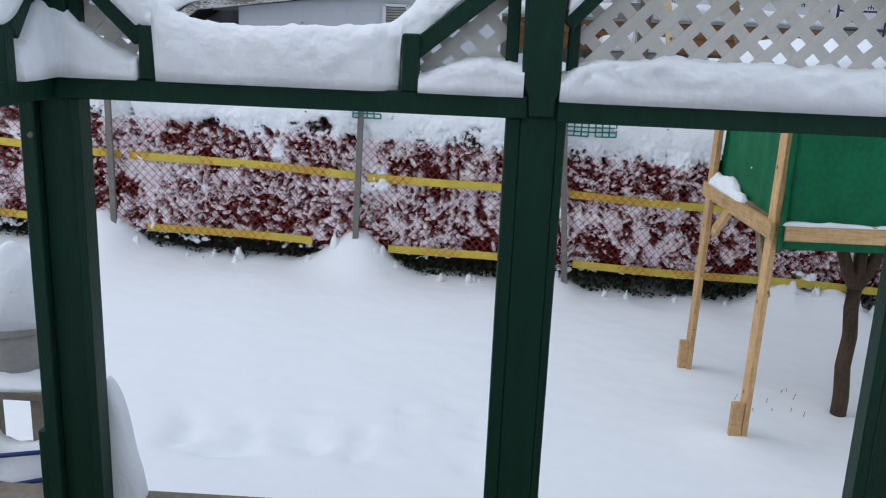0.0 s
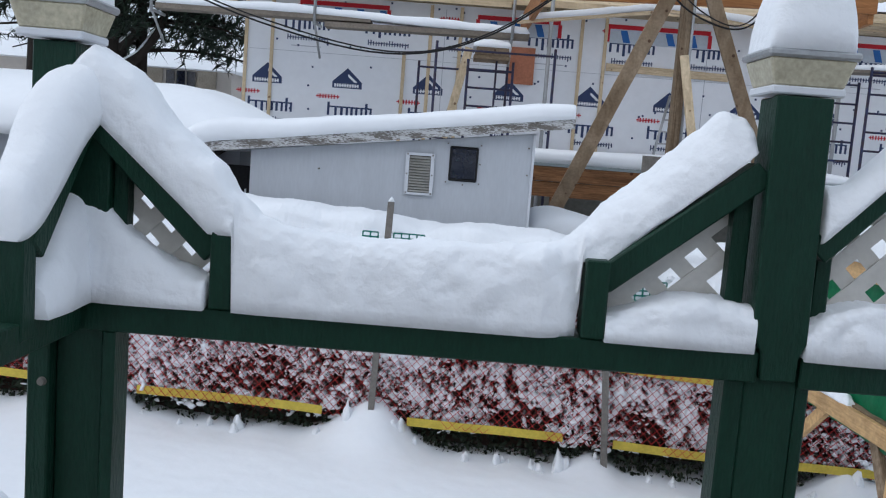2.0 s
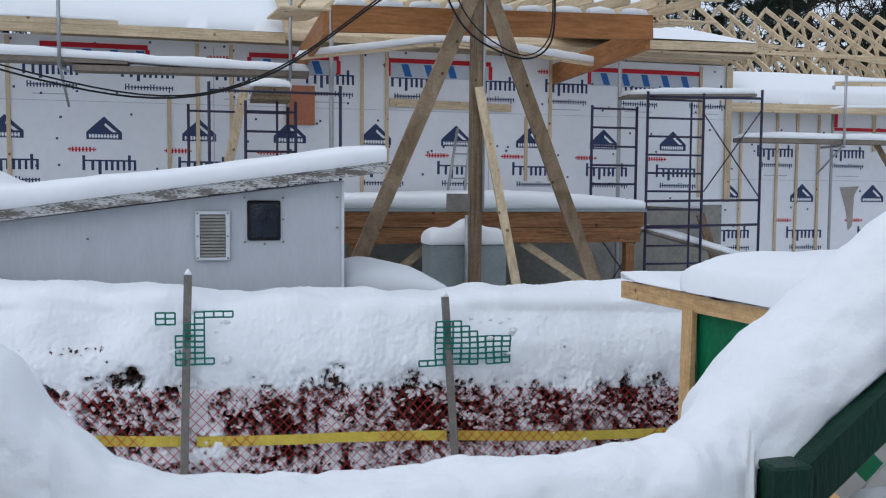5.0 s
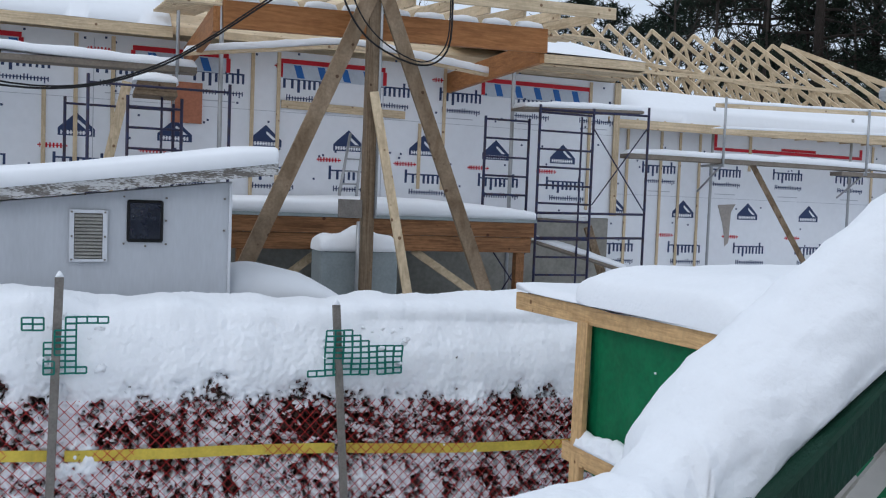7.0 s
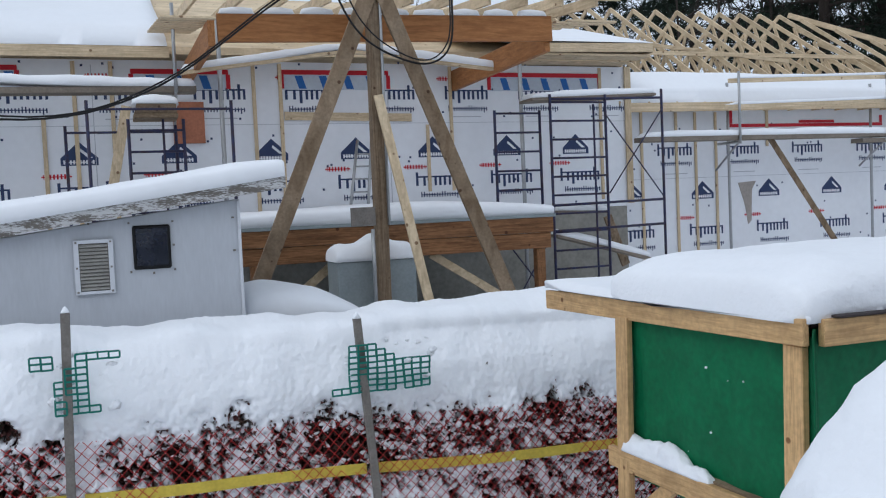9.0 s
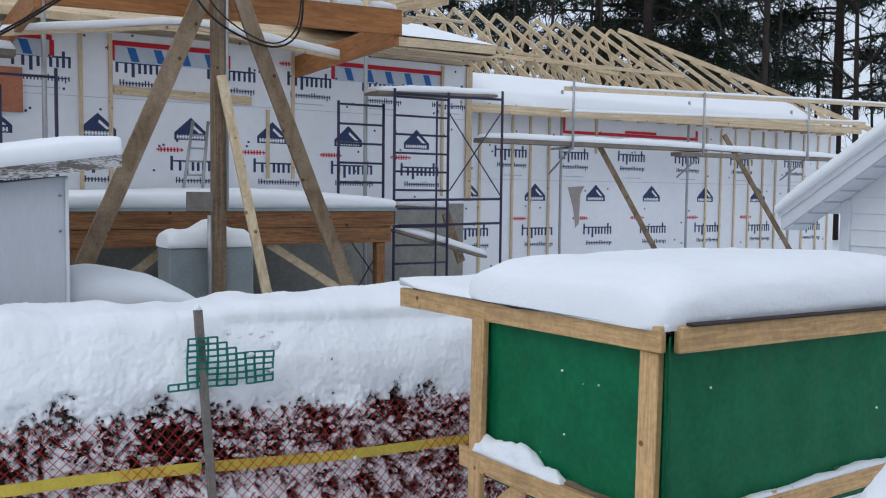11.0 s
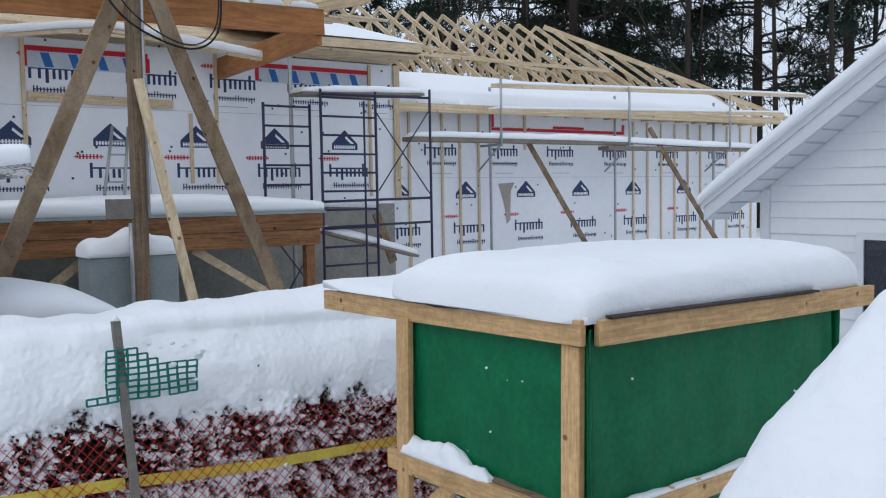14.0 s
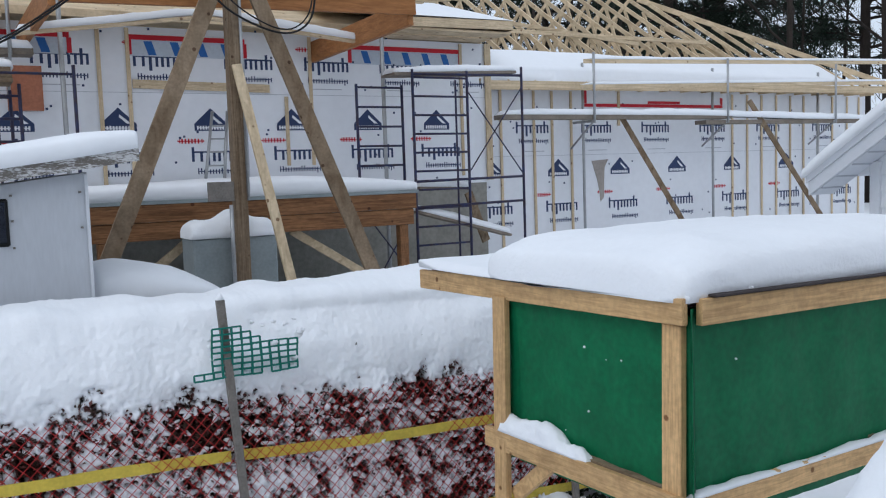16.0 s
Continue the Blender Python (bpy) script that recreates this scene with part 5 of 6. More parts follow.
part("body", bm, BOXGREY, cab, "", 0.02)
snow("cabinet_snow", [(2.0, 14.4, 2.53, 0.18, 0.32), (2.15, 14.4, 2.53, 0.23, 0.33), (2.4, 14.4, 2.53, 0.25, 0.34), (2.6, 14.4, 2.53, 0.34, 0.34), (2.85, 14.4, 2.53, 0.25, 0.34), (3.13, 14.4, 2.53, 0.22, 0.32)], (0, 1, 0), "rounded cap of snow on a cabinet", n=30, m=18, p=3, rough=0.015, ends=0.1)

# timber tripod carrying the power lines
tri = thing("timber_tripod", "tall temporary timber mast braced by three raking props", "timber mast")
timber("mast", (2.60, 13.95, 1.0), (2.62, 13.95, 6.9), 0.16, 0.16, LUMBER_OLD, tri, up=(0, 1, 0))
timber("raking_prop", (0.50, 13.85, 1.25), (2.62, 13.85, 6.15), 0.21, 0.06, LUMBER_OLD, tri, up=(0, 1, 0.0001))
timber("raking_prop", (4.66, 13.85, 1.25), (2.66, 13.85, 6.18), 0.20, 0.06, LUMBER_OLD, tri, up=(0, 1, 0.0001))
timber("raking_prop", (3.166, 13.26, 1.2), (2.61, 13.82, 4.68), 0.12, 0.05, LUMBER_PALE, tri, up=(0, 1, 0.0001))
bm = bmesh.new()
box(bm, (2.18, 13.82, 3.0), (2.5, 13.87, 3.24))
part("plate", bm, POST, tri, "grey board")
rod("conduit", [(2.46, 13.84, 1.9), (2.46, 13.84, 2.95)], 0.025, STEEL, tri)
rod("conduit", [(2.69, 13.85, 3.0), (2.70, 13.85, 6.9)], 0.02, STEEL, tri)


def cable(name, rows, r, label):
    bm = bmesh.new()
    tube(bm, [tuple(q) for q in spread(rows, 40)], r, 6)
    solo(name, bm, RUBBER, label, "cable", "power cables")


cable("power_cable", [(-9.0, 14, 6.9), (-5.17, 14, 5.32), (-3.2, 14, 4.66), (-1.48, 14, 4.42), (-0.1, 14, 4.80), (1.36, 14, 5.85), (2.6, 13.9, 6.7)], 0.014, "black twisted power cable sagging across the site")
cable("power_cable", [(-9.0, 14, 6.97), (-5.17, 14, 5.37), (-3.2, 14, 4.72), (-1.40, 14, 4.45), (-0.05, 14, 4.86), (1.36, 14, 5.89), (2.6, 13.9, 6.75)], 0.012, "black twisted power cable sagging across the site")
cable("power_cable", [(2.0, 13.75, 6.6), (2.12, 13.75, 5.9), (2.5, 13.75, 5.35), (3.2, 13.75, 5.08), (3.6, 13.75, 5.3), (3.66, 13.75, 5.95), (3.6, 13.75, 6.7)], 0.014, "black loop of power cable on the mast")
cable("power_cable", [(2.15, 13.72, 6.6), (2.25, 13.72, 5.9), (2.6, 13.72, 5.4), (3.2, 13.72, 5.12), (3.56, 13.72, 5.35), (3.62, 13.72, 5.95), (3.56, 13.72, 6.7)], 0.010, "black loop of power cable on the mast")


# ---- scaffolds ----
def rung_frame(parent, x0, x1, y, z0, z1, rungs, inner=()):
    """A ladder frame of painted steel tube."""
    rod("upright", [(x0, y, z0), (x0, y, z1)], 0.024, SCAF, parent)
    rod("upright", [(x1, y, z0), (x1, y, z1)], 0.024, SCAF, parent)
    for x, a, b in inner:
        rod("upright", [(x, y, a), (x, y, b)], 0.018, SCAF, parent)
    for z in rungs:
        rod("rung", [(x0, y, z), (x1, y, z)], 0.018, SCAF, parent)


sc = thing("scaffold", "dark blue steel frame scaffold with snowy planks", "scaffold", "scaffolds at the house")
rung_frame(sc, 5.34, 6.17, 16.3, 3.05, 4.75, [3.42 + 0.32 * i for i in range(5)])
rung_frame(sc, 6.22, 7.27, 16.0, 1.15, 4.98, [1.75 + 0.31 * i for i in range(11)], [(7.04, 1.2, 4.82)])
rod("upright", [(8.40, 16.0, 1.15), (8.40, 16.0, 5.08)], 0.024, SCAF, sc)
for z in (4.90, 3.13, 2.70):
    rod("ledger", [(6.22, 16.0, z), (8.40, 16.0, z + 0.03)], 0.022, SCAF, sc)
rod("cross_brace", [(7.27, 15.97, 4.62), (8.38, 15.97, 3.2)], 0.012, SCAF, sc)
rod("cross_brace", [(7.27, 15.94, 3.3), (8.38, 15.94, 4.75)], 0.012, SCAF, sc)
rod("cross_brace", [(5.36, 16.1, 1.3), (6.2, 16.1, 2.6)], 0.012, SCAF, sc)
rod("cross_brace", [(5.36, 16.1, 2.6), (6.2, 16.1, 1.5)], 0.012, SCAF, sc)
rod("pump_pole", [(5.98, 16.6, 1.15), (5.98, 16.6, 6.0)], 0.035, STEEL, sc, "galvanised pole")
for a, b, w in (((5.9, 16.25, 4.90), (8.3, 16.25, 4.99), 0.5), ((6.35, 16.25, 3.02), (7.35, 16.25, 2.98), 0.3), ((6.3, 16.2, 2.62), (8.15, 16.2, 2.12), 0.3)):
    timber("plank", a, b, w, 0.045, PLANK, sc)
    snow("plank_snow", [(*a[:2], a[2] + 0.025, 0.09, w / 2), ((a[0] + b[0]) / 2, a[1], (a[2] + b[2]) / 2 + 0.025, 0.13, w / 2), (*b[:2], b[2] + 0.025, 0.09, w / 2)], (0, 1, 0), "snow lying on a scaffold plank", n=30, m=12, p=3.5, rough=0.01, ends=0.06)
timber("prop", (7.6, 16.6, 2.9), (7.95, 16.6, 2.0), 0.05, 0.16, LUMBER_OLD, sc)
sc2 = thing("scaffold", "dark blue steel frame scaffold behind the shed", "scaffold", "scaffolds at the house")
rung_frame(sc2, -0.95, 0.99, 15.8, 1.2, 4.86, [4.74, 3.55, 3.2], [])
rung_frame(sc2, -1.28, 0.28, 16.9, 1.2, 4.62, [4.52, 3.3], [])
rung_frame(sc2, -0.42, 0.33, 16.0, 1.2, 4.62, [3.56 + 0.3 * i for i in range(4)], [(0.05, 1.2, 4.62)])
rod("pump_pole", [(0.95, 16.6, 1.2), (0.95, 16.6, 6.2)], 0.035, STEEL, sc2, "galvanised pole")
timber("prop", (-0.75, 16.4, 3.3), (-0.42, 16.4, 4.85), 0.05, 0.14, LUMBER_PALE, sc2)
for k in range(3):
    bm = bmesh.new()
    box(bm, (-0.34 + 0.02 * k, 15.9, 4.63 + 0.067 * k), (0.26 - 0.01 * k, 16.5, 4.695 + 0.067 * k))
    part("board", bm, LUMBER_OLD, sc2, "", 0.008)
snow("stack_snow", [(-0.36, 16.2, 4.83, 0.10, 0.3), (-0.04, 16.2, 4.83, 0.16, 0.32), (0.28, 16.2, 4.83, 0.10, 0.3)], (0, 1, 0), "snow on a stack of boards", n=20, m=14, p=3, rough=0.01, ends=0.08)


def walkway(name, x0, x1, y, z, rails, posts, label, slope=0.0045, tall=1.15, poles=True):
    """A wall-hung plank walkway with guard rails, snow on the planks."""
    w = thing(name, label, "scaffold walkway", "walkways along the walls")
    timber("plank", (x0, y, z), ((x0 + x1) / 2 + 0.5, y, z + 0.02), 0.34, 0.09, PLANK, w)
    timber("plank", ((x0 + x1) / 2 - 0.3, y + 0.02, z - 0.10), (x1, y + 0.02, z - 0.06), 0.34, 0.09, PLANK, w)
    for rz, a, b in rails:
        timber("guard_rail", (a, y - 0.12, rz), (b, y - 0.12, rz + slope * (b - a)), 0.045, 0.085, LUMBER_PALE, w)
        snow("rail_snow", [(a, y - 0.12, rz + 0.04, 0.05, 0.03), ((a + b) / 2, y - 0.12, rz + 0.04 + slope / 2 * (b - a), 0.06, 0.035), (b, y - 0.12, rz + 0.04 + slope * (b - a), 0.05, 0.03)], (0, 1, 0), "thin snow on a guard rail", n=24, m=8, rough=0.008)
    for px in posts:
        rod("rail_post", [(px, y - 0.2, z - 0.12), (px, y - 0.2, z + tall)], 0.028, STEEL, w)
        rod("bracket", [(px, y - 0.2, z - 0.08), (px, y + 0.5, z - 0.08)], 0.028, STEEL, w)
        rod("bracket", [(px, y - 0.15, z - 0.1), (px, y + 0.6, z - 0.62)], 0.022, STEEL, w)
        if poles:
            rod("pump_pole", [(px + 0.3, y + 0.55, 1.4), (px + 0.3, y + 0.55, z + 1.2)], 0.032, STEEL, w)
    if not poles:
        for rz in (rails[0][0], rails[1][0]):
            timber("return_rail", (x0 - 0.2, y - 0.1, rz), (x0 + 1.2, y + 0.75, rz - 0.32), 0.045, 0.085, LUMBER_PALE, w)
    snow("walkway_snow", [(x0, y, z + 0.045, 0.10, 0.18), ((x0 * 3 + x1) / 4, y, z + 0.05, 0.14, 0.19), ((x0 + x1) / 2, y, z + 0.04, 0.13, 0.19), ((x0 + x1 * 3) / 4, y, z - 0.02, 0.16, 0.19), (x1, y, z - 0.02, 0.10, 0.18)], (0, 1, 0),
         "snow lying along a plank walkway", n=60, m=12, p=3.5, rough=0.02, freq=4, ends=0.06)


walkway("walkway", 8.95, 20.5, 17.6, 4.31, ((4.93, 10.9, 21.3), (5.45, 11.0, 22.4)), (11.19, 15.07, 18.84), "snowy plank walkway hung on steel brackets along the wall", 0.029, 1.32)
walkway("walkway", -5.9, 0.6, 16.8, 5.20, ((5.78, -6.18, -2.29), (6.28, -6.45, -2.5)), (-5.95, -3.12, 0.3), "snowy plank walkway along the front wall", 0.002, 1.2, False)
props = thing("raking_shores", "two raking timber props against the wrapped wall", "timber props")
timber("prop", (12.08, 17.6, 4.33), (13.38, 16.78, 1.6), 0.05, 0.11, LUMBER_OLD, props)
timber("prop", (15.98, 17.6, 4.72), (17.81, 16.78, 1.6), 0.05, 0.11, LUMBER_OLD, props)
ladder = thing("step_ladder", "aluminium ladder leaning at the wall", "ladder")
rod("stile", [(3.0, 17.0, 3.3), (3.35, 17.7, 4.4)], 0.025, STEEL, ladder)
rod("stile", [(3.3, 17.0, 3.3), (3.6, 17.7, 4.4)], 0.025, STEEL, ladder)
for i in range(4):
    rod("rung", [(3.05 + 0.08 * i, 17.12 + 0.15 * i, 3.5 + 0.22 * i), (3.34 + 0.07 * i, 17.12 + 0.15 * i, 3.5 + 0.22 * i)], 0.014, STEEL, ladder)

# ---- neighbour's white house ----
nb = thing("neighbour_house", "white vinyl-sided house gable with a snowy roof edge", "house")
NX, WX = 8.35, 8.8          # outer face of the rake and of the gable wall


def rake_z(y):
    return 3.10 + 0.67 * (9.98 - y)


def in_gable(name, poly, x0, x1, mat, label="", bevel=0.0):
    """A plate with the outline poly in y and z, from x0 to x1, as a part of the house."""
    ob = plate(poly, x0, x1, mat, name, nb, label)
    return ob


in_gable("wall", [(9.42, 0.0), (9.42, rake_z(9.42)), (4.6, rake_z(4.6)), (0.5, rake_z(8.7)), (0.5, 0.0)], WX, WX + 0.2, VINYL)
bm = bmesh.new()
box(bm, (WX + 0.21, 9.25, 0.0), (18.0, 9.42, 3.3))
part("side_wall", bm, VINYL, nb)
for i in range(32):
    z = 0.6 + 0.19 * i
    y1 = min(9.36, 9.98 - (z + 0.19 - 3.10) / 0.67) if z + 0.19 > 3.4 else 9.36
    y0 = 0.6 if z < 3.9 else 0.6 + (z - 3.9) / 0.67
    if y1 - y0 > 0.3:
        bm = bmesh.new()
        v = [bm.verts.new(q) for q in ((WX - 0.001, y0, z + 0.19), (WX - 0.001, y1, z + 0.19), (WX - 0.02, y1, z + 0.004), (WX - 0.02, y0, z + 0.004), (WX - 0.001, y0, z), (WX - 0.001, y1, z))]
        bm.faces.new((v[0], v[1], v[2], v[3]))
        bm.faces.new((v[3], v[2], v[5], v[4]))
        part("siding_board", bm, VINYL, nb)
timber("corner_trim", (WX - 0.03, 9.41, 0.0), (WX - 0.03, 9.41, rake_z(9.42) - 0.25), 0.06, 0.12, VINYL_TRIM, nb, up=(0, 1, 0))
in_gable("rake_board", [(10.0, rake_z(10.0) - 0.24), (10.0, rake_z(10.0)), (4.6, rake_z(4.6)), (4.6, rake_z(4.6) - 0.24)], NX, NX + 0.03, VINYL_TRIM, "white aluminium rake board")
in_gable("rake_lip", [(10.02, rake_z(10.02) - 0.08), (10.02, rake_z(10.02) + 0.01), (4.6, rake_z(4.6) + 0.01), (4.6, rake_z(4.6) - 0.08)], NX - 0.025, NX - 0.001, VINYL_TRIM)
in_gable("soffit", [(9.98, rake_z(9.98) - 0.25), (9.98, rake_z(9.98) - 0.22), (4.6, rake_z(4.6) - 0.22), (4.6, rake_z(4.6) - 0.25)], NX + 0.031, WX - 0.022, VINYL_TRIM, "white ribbed soffit")
for i in range(24):
    y = 9.85 - 0.2 * i
    in_gable("soffit_joint", [(y, rake_z(y) - 0.262), (y, rake_z(y) - 0.251), (y - 0.014, rake_z(y - 0.014) - 0.251), (y - 0.014, rake_z(y - 0.014) - 0.262)], NX + 0.04, WX - 0.03, INK_GREY)
in_gable("roof", [(10.03, rake_z(10.03) + 0.012), (10.03, rake_z(10.03) + 0.05), (4.6, rake_z(4.6) + 0.05), (-0.8, rake_z(10.0) + 0.05), (-0.8, rake_z(10.0) + 0.012), (4.6, rake_z(4.6) + 0.012)], NX - 0.03, 18.0, SHINGLE)
snow("neighbour_snow", [(13.2, 10.06, rake_z(10.06) + 0.0, 0.12, 4.93), (13.2, 9.5, rake_z(9.5) + 0.0, 0.17, 4.93), (13.2, 7.0, rake_z(7.0) + 0.0, 0.17, 4.93), (13.2, 4.6, rake_z(4.6) + 0.0, 0.15, 4.93)], (1, 0, 0), "snow on the neighbour's roof", n=50, m=24, p=14, rough=0.01, freq=2, mat=SNOW_SOFT, ends=0.08)
wn1 = new("window")
wn1.parent = nb
for y0, y1, z0, z1 in ((8.16, 8.24, 1.4, 2.73), (6.90, 6.98, 1.4, 2.73), (6.98, 8.16, 2.65, 2.73), (6.98, 8.16, 1.4, 1.48)):
    bm = bmesh.new()
    box(bm, (WX - 0.06, y0, z0), (WX - 0.021, y1, z1))
    part("window_frame", bm, VINYL_TRIM, wn1, "white frame")
bm = bmesh.new()
box(bm, (WX - 0.035, 6.98, 1.48), (WX - 0.021, 8.16, 2.65))
part("pane", bm, GLASS, wn1)

# ---- unseen wall and roof, added behind the camera to cut sky light ----
blocker = thing("own_house", "unseen wall added behind the camera to shade what faces it", "house", "", "structure")
bm = bmesh.new()
box(bm, (-9.0, -3.6, 0.0), (9.0, -3.3, 4.2))
part("wall", bm, VINYL, blocker)
bm = bmesh.new()
box(bm, (-9.3, -8.0, 4.2), (9.3, -3.0, 4.35))
part("roof", bm, SHINGLE, blocker)

# ---- far house on the left ----
far = thing("far_bungalow", "distant bungalow with stone panels and a snowy roof", "house")
bm = bmesh.new()
box(bm, (-17.0, 30.0, 1.0), (-8.0, 36.0, 4.98))
part("wall", bm, BEIGE, far)
bm = bmesh.new()
prism(bm, [(-7.88, 5.05), (-7.88, 5.2), (-7.85, 5.2), (-7.85, 5.05)], 29.8, 36)
part("trim", bm, VINYL_TRIM, far)
for x0, x1, mat in ((-10.82, -10.22, STONE), (-12.9, -12.0, STONE), (-9.1, -8.48, STONE)):
    bm = bmesh.new()
    box(bm, (x0, 29.95, 3.6), (x1, 29.99, 4.97))
    part("stone_panel", bm, mat, far, "brown field stone panel")
for x0 in (-9.43, -9.77, -10.11, -11.12, -11.48, -13.9, -14.5):
    bm = bmesh.new()
    box(bm, (x0, 29.94, 3.7), (x0 + 0.27, 29.98, 4.93))
    part("window", bm, GLASS, far)
bm = bmesh.new()
v = [bm.verts.new(q) for q in ((-17.6, 29.3, 4.98), (-7.5, 29.3, 4.98), (-7.5, 36.7, 4.98), (-17.6, 36.7, 4.98), (-17.6, 33.0, 6.05), (-7.5, 33.0, 6.05))]
for f in ((0, 1, 5, 4), (2, 3, 4, 5), (1, 2, 5), (3, 0, 4), (0, 3, 2, 1)):
    bm.faces.new([v[i] for i in f])
part("roof", bm, SNOW_SOFT, far, "roof white with snow")
bm = bmesh.new()
v = [bm.verts.new(q) for q in ((-7.48, 29.9, 4.98), (-7.48, 36.2, 4.98), (-7.48, 33.0, 5.9))]
bm.faces.new(v)
part("gable", bm, LUMBER_OLD, far, "brown gable")


# ---- trees ----
def branchy(bm, p, d, length, r, depth, seed, droop=0.0):
    """A limb that forks into thinner ones."""
    rg = seed
    pts = [Vector(p)]
    dv = Vector(d).normalized()
    for k in range(4):
        dv = (dv + Vector((rg.uniform(-0.18, 0.18), rg.uniform(-0.18, 0.18), rg.uniform(-0.08, 0.14) - droop))).normalized()
        pts.append(pts[-1] + dv * (length / 4))
    tube(bm, pts, r, 6 if r > 0.05 else 4, r * 0.55)
    if depth > 0:
        for k in range(3 if depth > 1 else 4):
            at = pts[rg.randint(2, 4)]
            nd = (dv + Vector((rg.uniform(-0.9, 0.9), rg.uniform(-0.9, 0.9), rg.uniform(-0.3, 0.6)))).normalized()
            branchy(bm, at, nd, length * rg.uniform(0.5, 0.72), r * 0.5, depth - 1, rg, droop)


def bare_tree(x, y, z, h, seed, r=0.14):
    rg = random.Random(seed)
    t = thing("bare_tree", "leafless dark tree in the woods behind the house", "tree", "trees behind the houses")
    bm = bmesh.new()
    top = (x + rg.uniform(-0.6, 0.6), y, z + h)
    tube(bm, [(x, y, z - 0.3), (x + rg.uniform(-0.2, 0.2), y, z + h * 0.4), top], r, 8, r * 0.35)
    part("trunk", bm, BARK_DARK, t)
    bm = bmesh.new()
    for k in range(8):
        f = rg.uniform(0.3, 0.98)
        a = rg.uniform(0, 6.3)
        branchy(bm, (x + (top[0] - x) * f, y, z + h * f), (math.cos(a), math.sin(a), rg.uniform(0.15, 0.9)), h * rg.uniform(0.16, 0.3), r * 0.34, 3, rg)
    part("crown", bm, BARK_DARK, t, "bare twigs")


def pine(x, y, z, h, seed, low=0.3, spread_r=3.0, r=0.28, tufts=900, limbs=16, size=1.0, bare=0.0):
    """A pine: trunk, limbs and tufts of needles."""
    rg = random.Random(seed)
    t = thing("pine_tree", "tall dark pine with snow-dusted drooping limbs", "tree", "trees behind the houses")
    bm = bmesh.new()
    tube(bm, [(x, y, z - 0.3), (x + 0.05, y, z + h * 0.5), (x, y, z + h)], r, 10, r * 0.3)
    part("trunk", bm, BARK_DARK, t)
    tips = []
    for k in range(limbs):
        f = low + (1 - low) * (k + rg.random()) / limbs
        a = rg.uniform(0, 6.3)
        ln = spread_r * (1.15 - f * 0.75) * rg.uniform(0.7, 1.1)
        p = Vector((x, y, z + h * f))
        pts = [p]
        d = Vector((math.cos(a), math.sin(a), 0.25))
        for s in range(5):
            d = (d + Vector((rg.uniform(-0.15, 0.15), rg.uniform(-0.15, 0.15), -0.10))).normalized()
            pts.append(pts[-1] + d * ln / 5)
        bm = bmesh.new()
        tube(bm, pts, r * 0.25, 5, 0.015)
        part("limb", bm, BARK_DARK, t)
        tips += pts[2:] + [(pts[i] + pts[i + 1]) / 2 for i in range(2, 5)]

    def tuft(i):
        c = rg.choice(tips)
        while c.z < bare:
            c = rg.choice(tips)
        c = c + Vector((rg.gauss(0, 0.26 * size), rg.gauss(0, 0.26 * size), rg.gauss(-0.06, 0.14 * size)))
        vs, fs = [], []
        for q in range(7):
            d = Vector((rg.uniform(-1, 1), rg.uniform(-1, 1), rg.uniform(-0.6, 0.7))).normalized()
            s = d.cross(Vector((0.2, 0.3, 0.9))).normalized() * rg.uniform(0.012, 0.03) * size
            e = c + d * rg.uniform(0.16, 0.34) * size
            k = len(vs)
            vs += [c - s, c + s, e]
            fs.append((k, k + 1, k + 2))
        return vs, fs

    scatter("needles", tufts, NEEDLE, "dark green needles", tuft, parent=t)


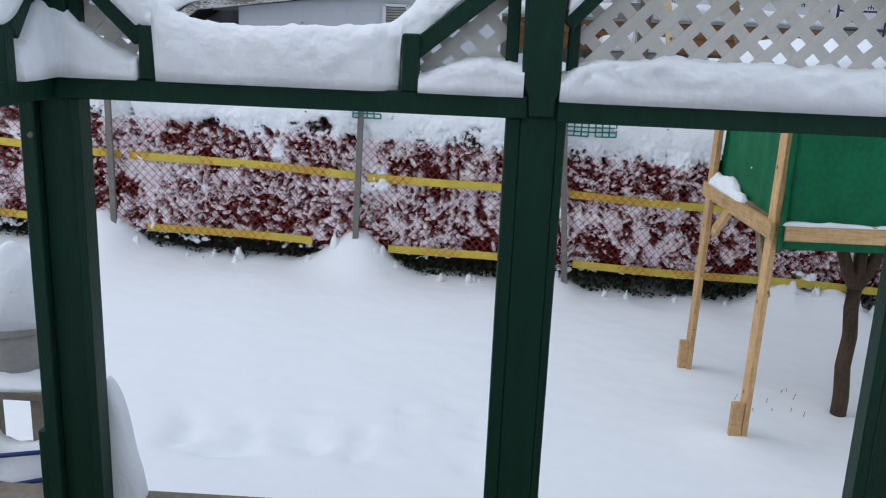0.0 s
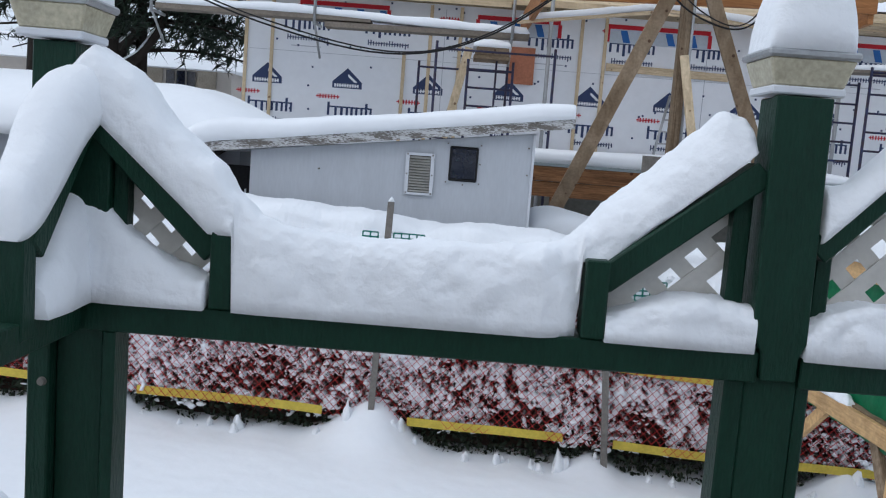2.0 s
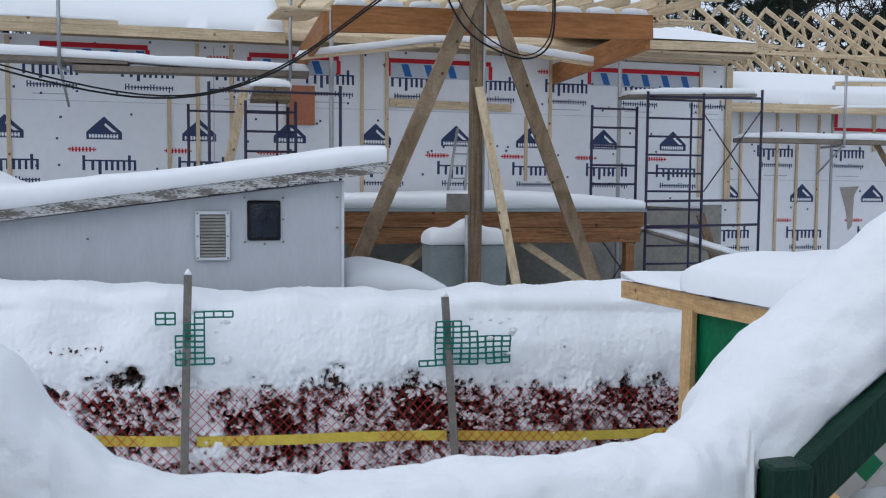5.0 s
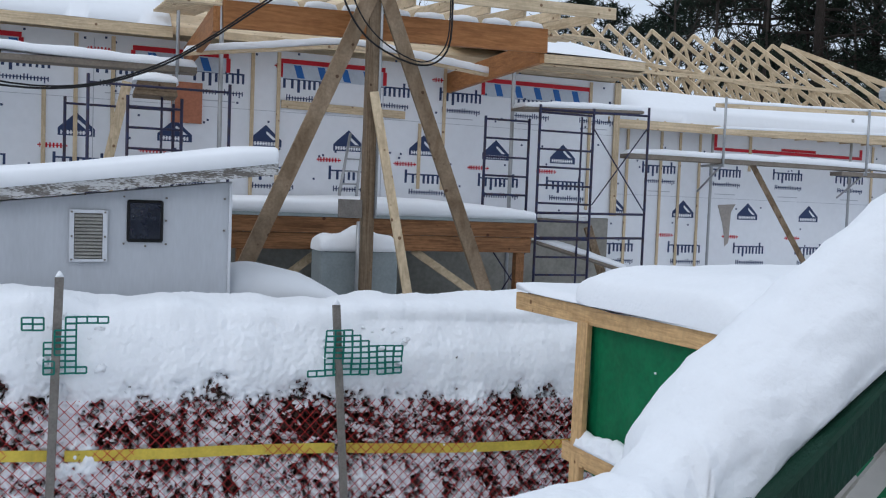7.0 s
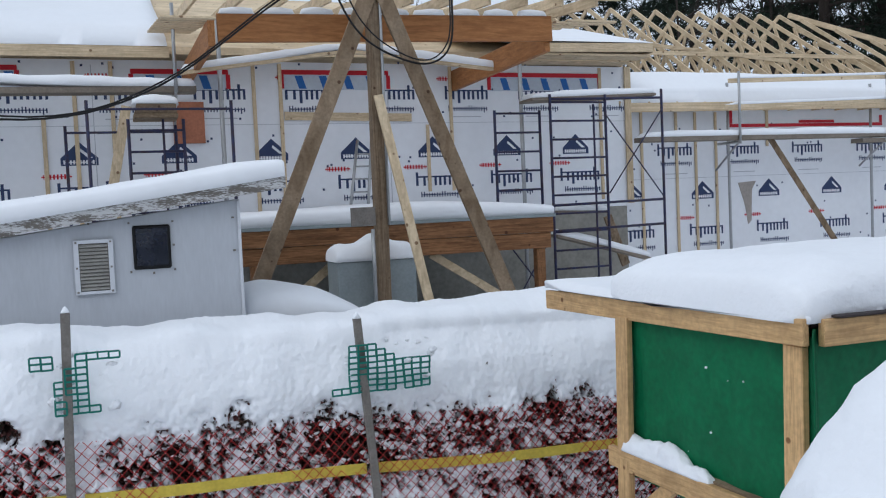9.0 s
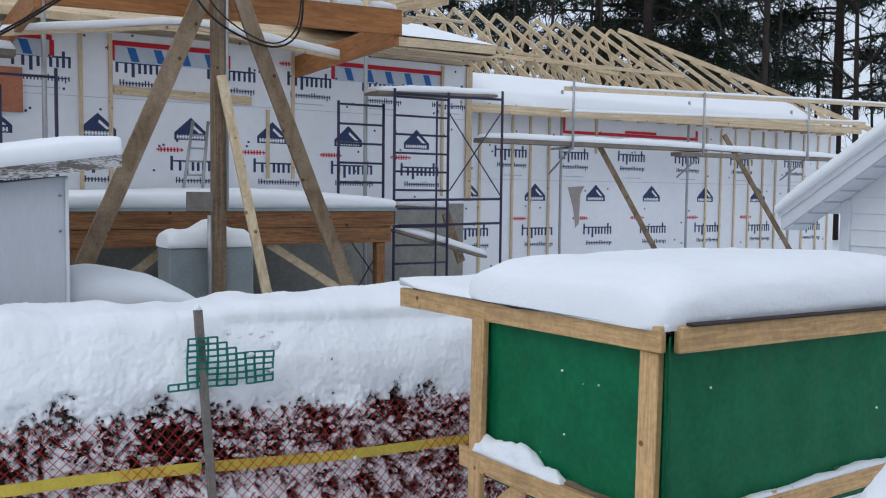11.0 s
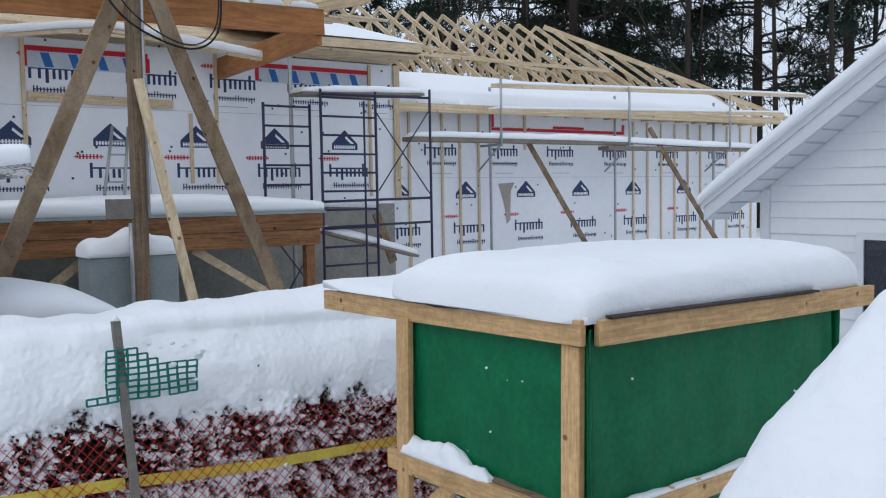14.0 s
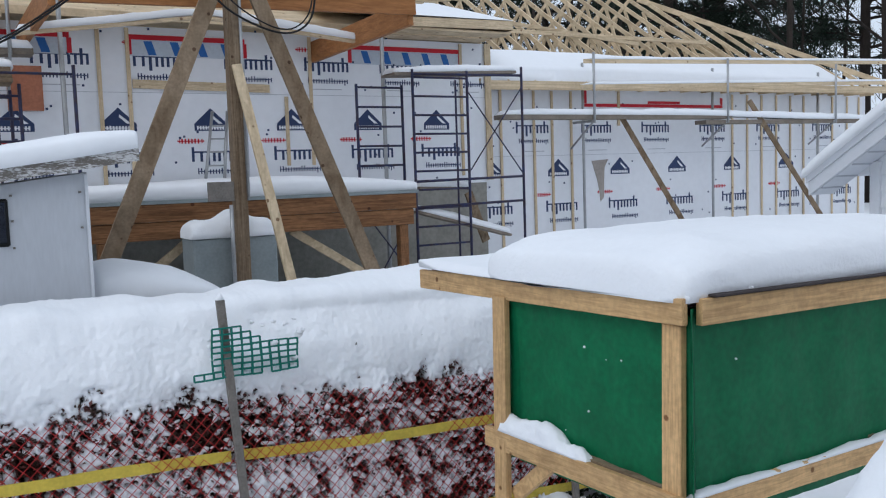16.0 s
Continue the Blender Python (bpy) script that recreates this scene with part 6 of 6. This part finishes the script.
pine(-8.15, 20.5, 1.2, 11.0, 3, low=0.40, spread_r=4.2, r=0.36, tufts=8200, limbs=34, size=1.2, bare=4.85)
pine(-8.72, 20.9, 1.2, 11.0, 9, low=0.40, spread_r=3.9, r=0.34, tufts=7000, limbs=30, size=1.2, bare=4.85)
pine(-7.7, 20.9, 1.2, 6.8, 31, low=0.52, spread_r=4.6, r=0.2, tufts=2600, limbs=34, size=1.1, bare=4.8)
low_limbs = thing("tree_limbs", "thick upswept lower limbs of the pine, snow along them", "tree limbs")
for pts in ([(-8.0, 20.4, 4.25), (-7.5, 20.3, 4.55), (-7.05, 20.2, 5.1), (-6.85, 20.2, 5.7), (-6.7, 20.2, 6.3)], [(-8.0, 20.4, 4.7), (-7.6, 20.3, 5.0), (-7.45, 20.3, 5.6), (-7.4, 20.3, 6.2)],
            [(-8.9, 20.6, 4.2), (-9.4, 20.5, 4.7), (-9.9, 20.4, 5.3), (-10.2, 20.4, 6.0)], [(-8.9, 20.6, 5.3), (-9.3, 20.5, 5.9), (-9.7, 20.4, 6.6), (-9.8, 20.4, 7.4)]):
    bm = bmesh.new()
    tube(bm, pts, 0.12, 8, 0.06)
    part("limb", bm, BARK_DARK, low_limbs)
    bm = bmesh.new()
    tube(bm, [(q[0], q[1] - 0.02, q[2] + 0.10) for q in pts[:3]], 0.07, 8, 0.04)
    part("limb_snow", bm, SNOW, low_limbs, "snow lying along the limb")
pine(-11.5, 24.0, 1.2, 12.0, 4, low=0.36, spread_r=4.0, r=0.3, tufts=3600, limbs=26, size=1.5)


def at_heading(deg, dist):
    return -0.77 + dist * math.sin(radians(deg)), 2.9 + dist * math.cos(radians(deg))


for i, (hd, ds, hh) in enumerate(((41.0, 44, 19), (44.0, 40, 18), (47.0, 47, 20), (36.5, 50, 16), (51.0, 52, 19), (55.0, 46, 18), (60.0, 42, 17), (30, 56, 15))):
    px, py = at_heading(hd, ds)
    pine(px, py, 1.2, hh, 20 + i, low=0.36, spread_r=5.8, r=0.32, tufts=2300, limbs=30, size=1.8)
for i in range(16):
    hd = 36 + 1.75 * i + (i % 3) * 0.4
    px, py = at_heading(hd, 34 + (i * 7) % 18)
    bare_tree(px, py, 1.2, 10 + (i * 5) % 6, 60 + i, r=0.10 + 0.035 * (i % 3))
for i in range(5):
    px, py = at_heading(8 + 5.5 * i, 44 + 3 * (i % 2))
    bare_tree(px, py, 1.2, 9 + i % 3, 90 + i)
for i in range(4):
    px, py = at_heading(-14 - 3.2 * i, 52)
    bare_tree(px, py, 1.2, 8.5, 120 + i)


# ---- dry weeds poking through the snow ----
weeds = random.Random(4)
bm = bmesh.new()
for k in range(12):
    x, y = 2.55 + weeds.uniform(-0.25, 0.35), 6.75 + weeds.uniform(-0.3, 0.35)
    z = ground_height(x, y)
    tube(bm, [(x, y, z - 0.02), (x + weeds.uniform(-0.03, 0.03), y, z + weeds.uniform(0.02, 0.06))], 0.0022, 4)
solo("dry_weeds", bm, BARK, "sparse dry weed stalks poking through snow", "weeds", "", "stuff")
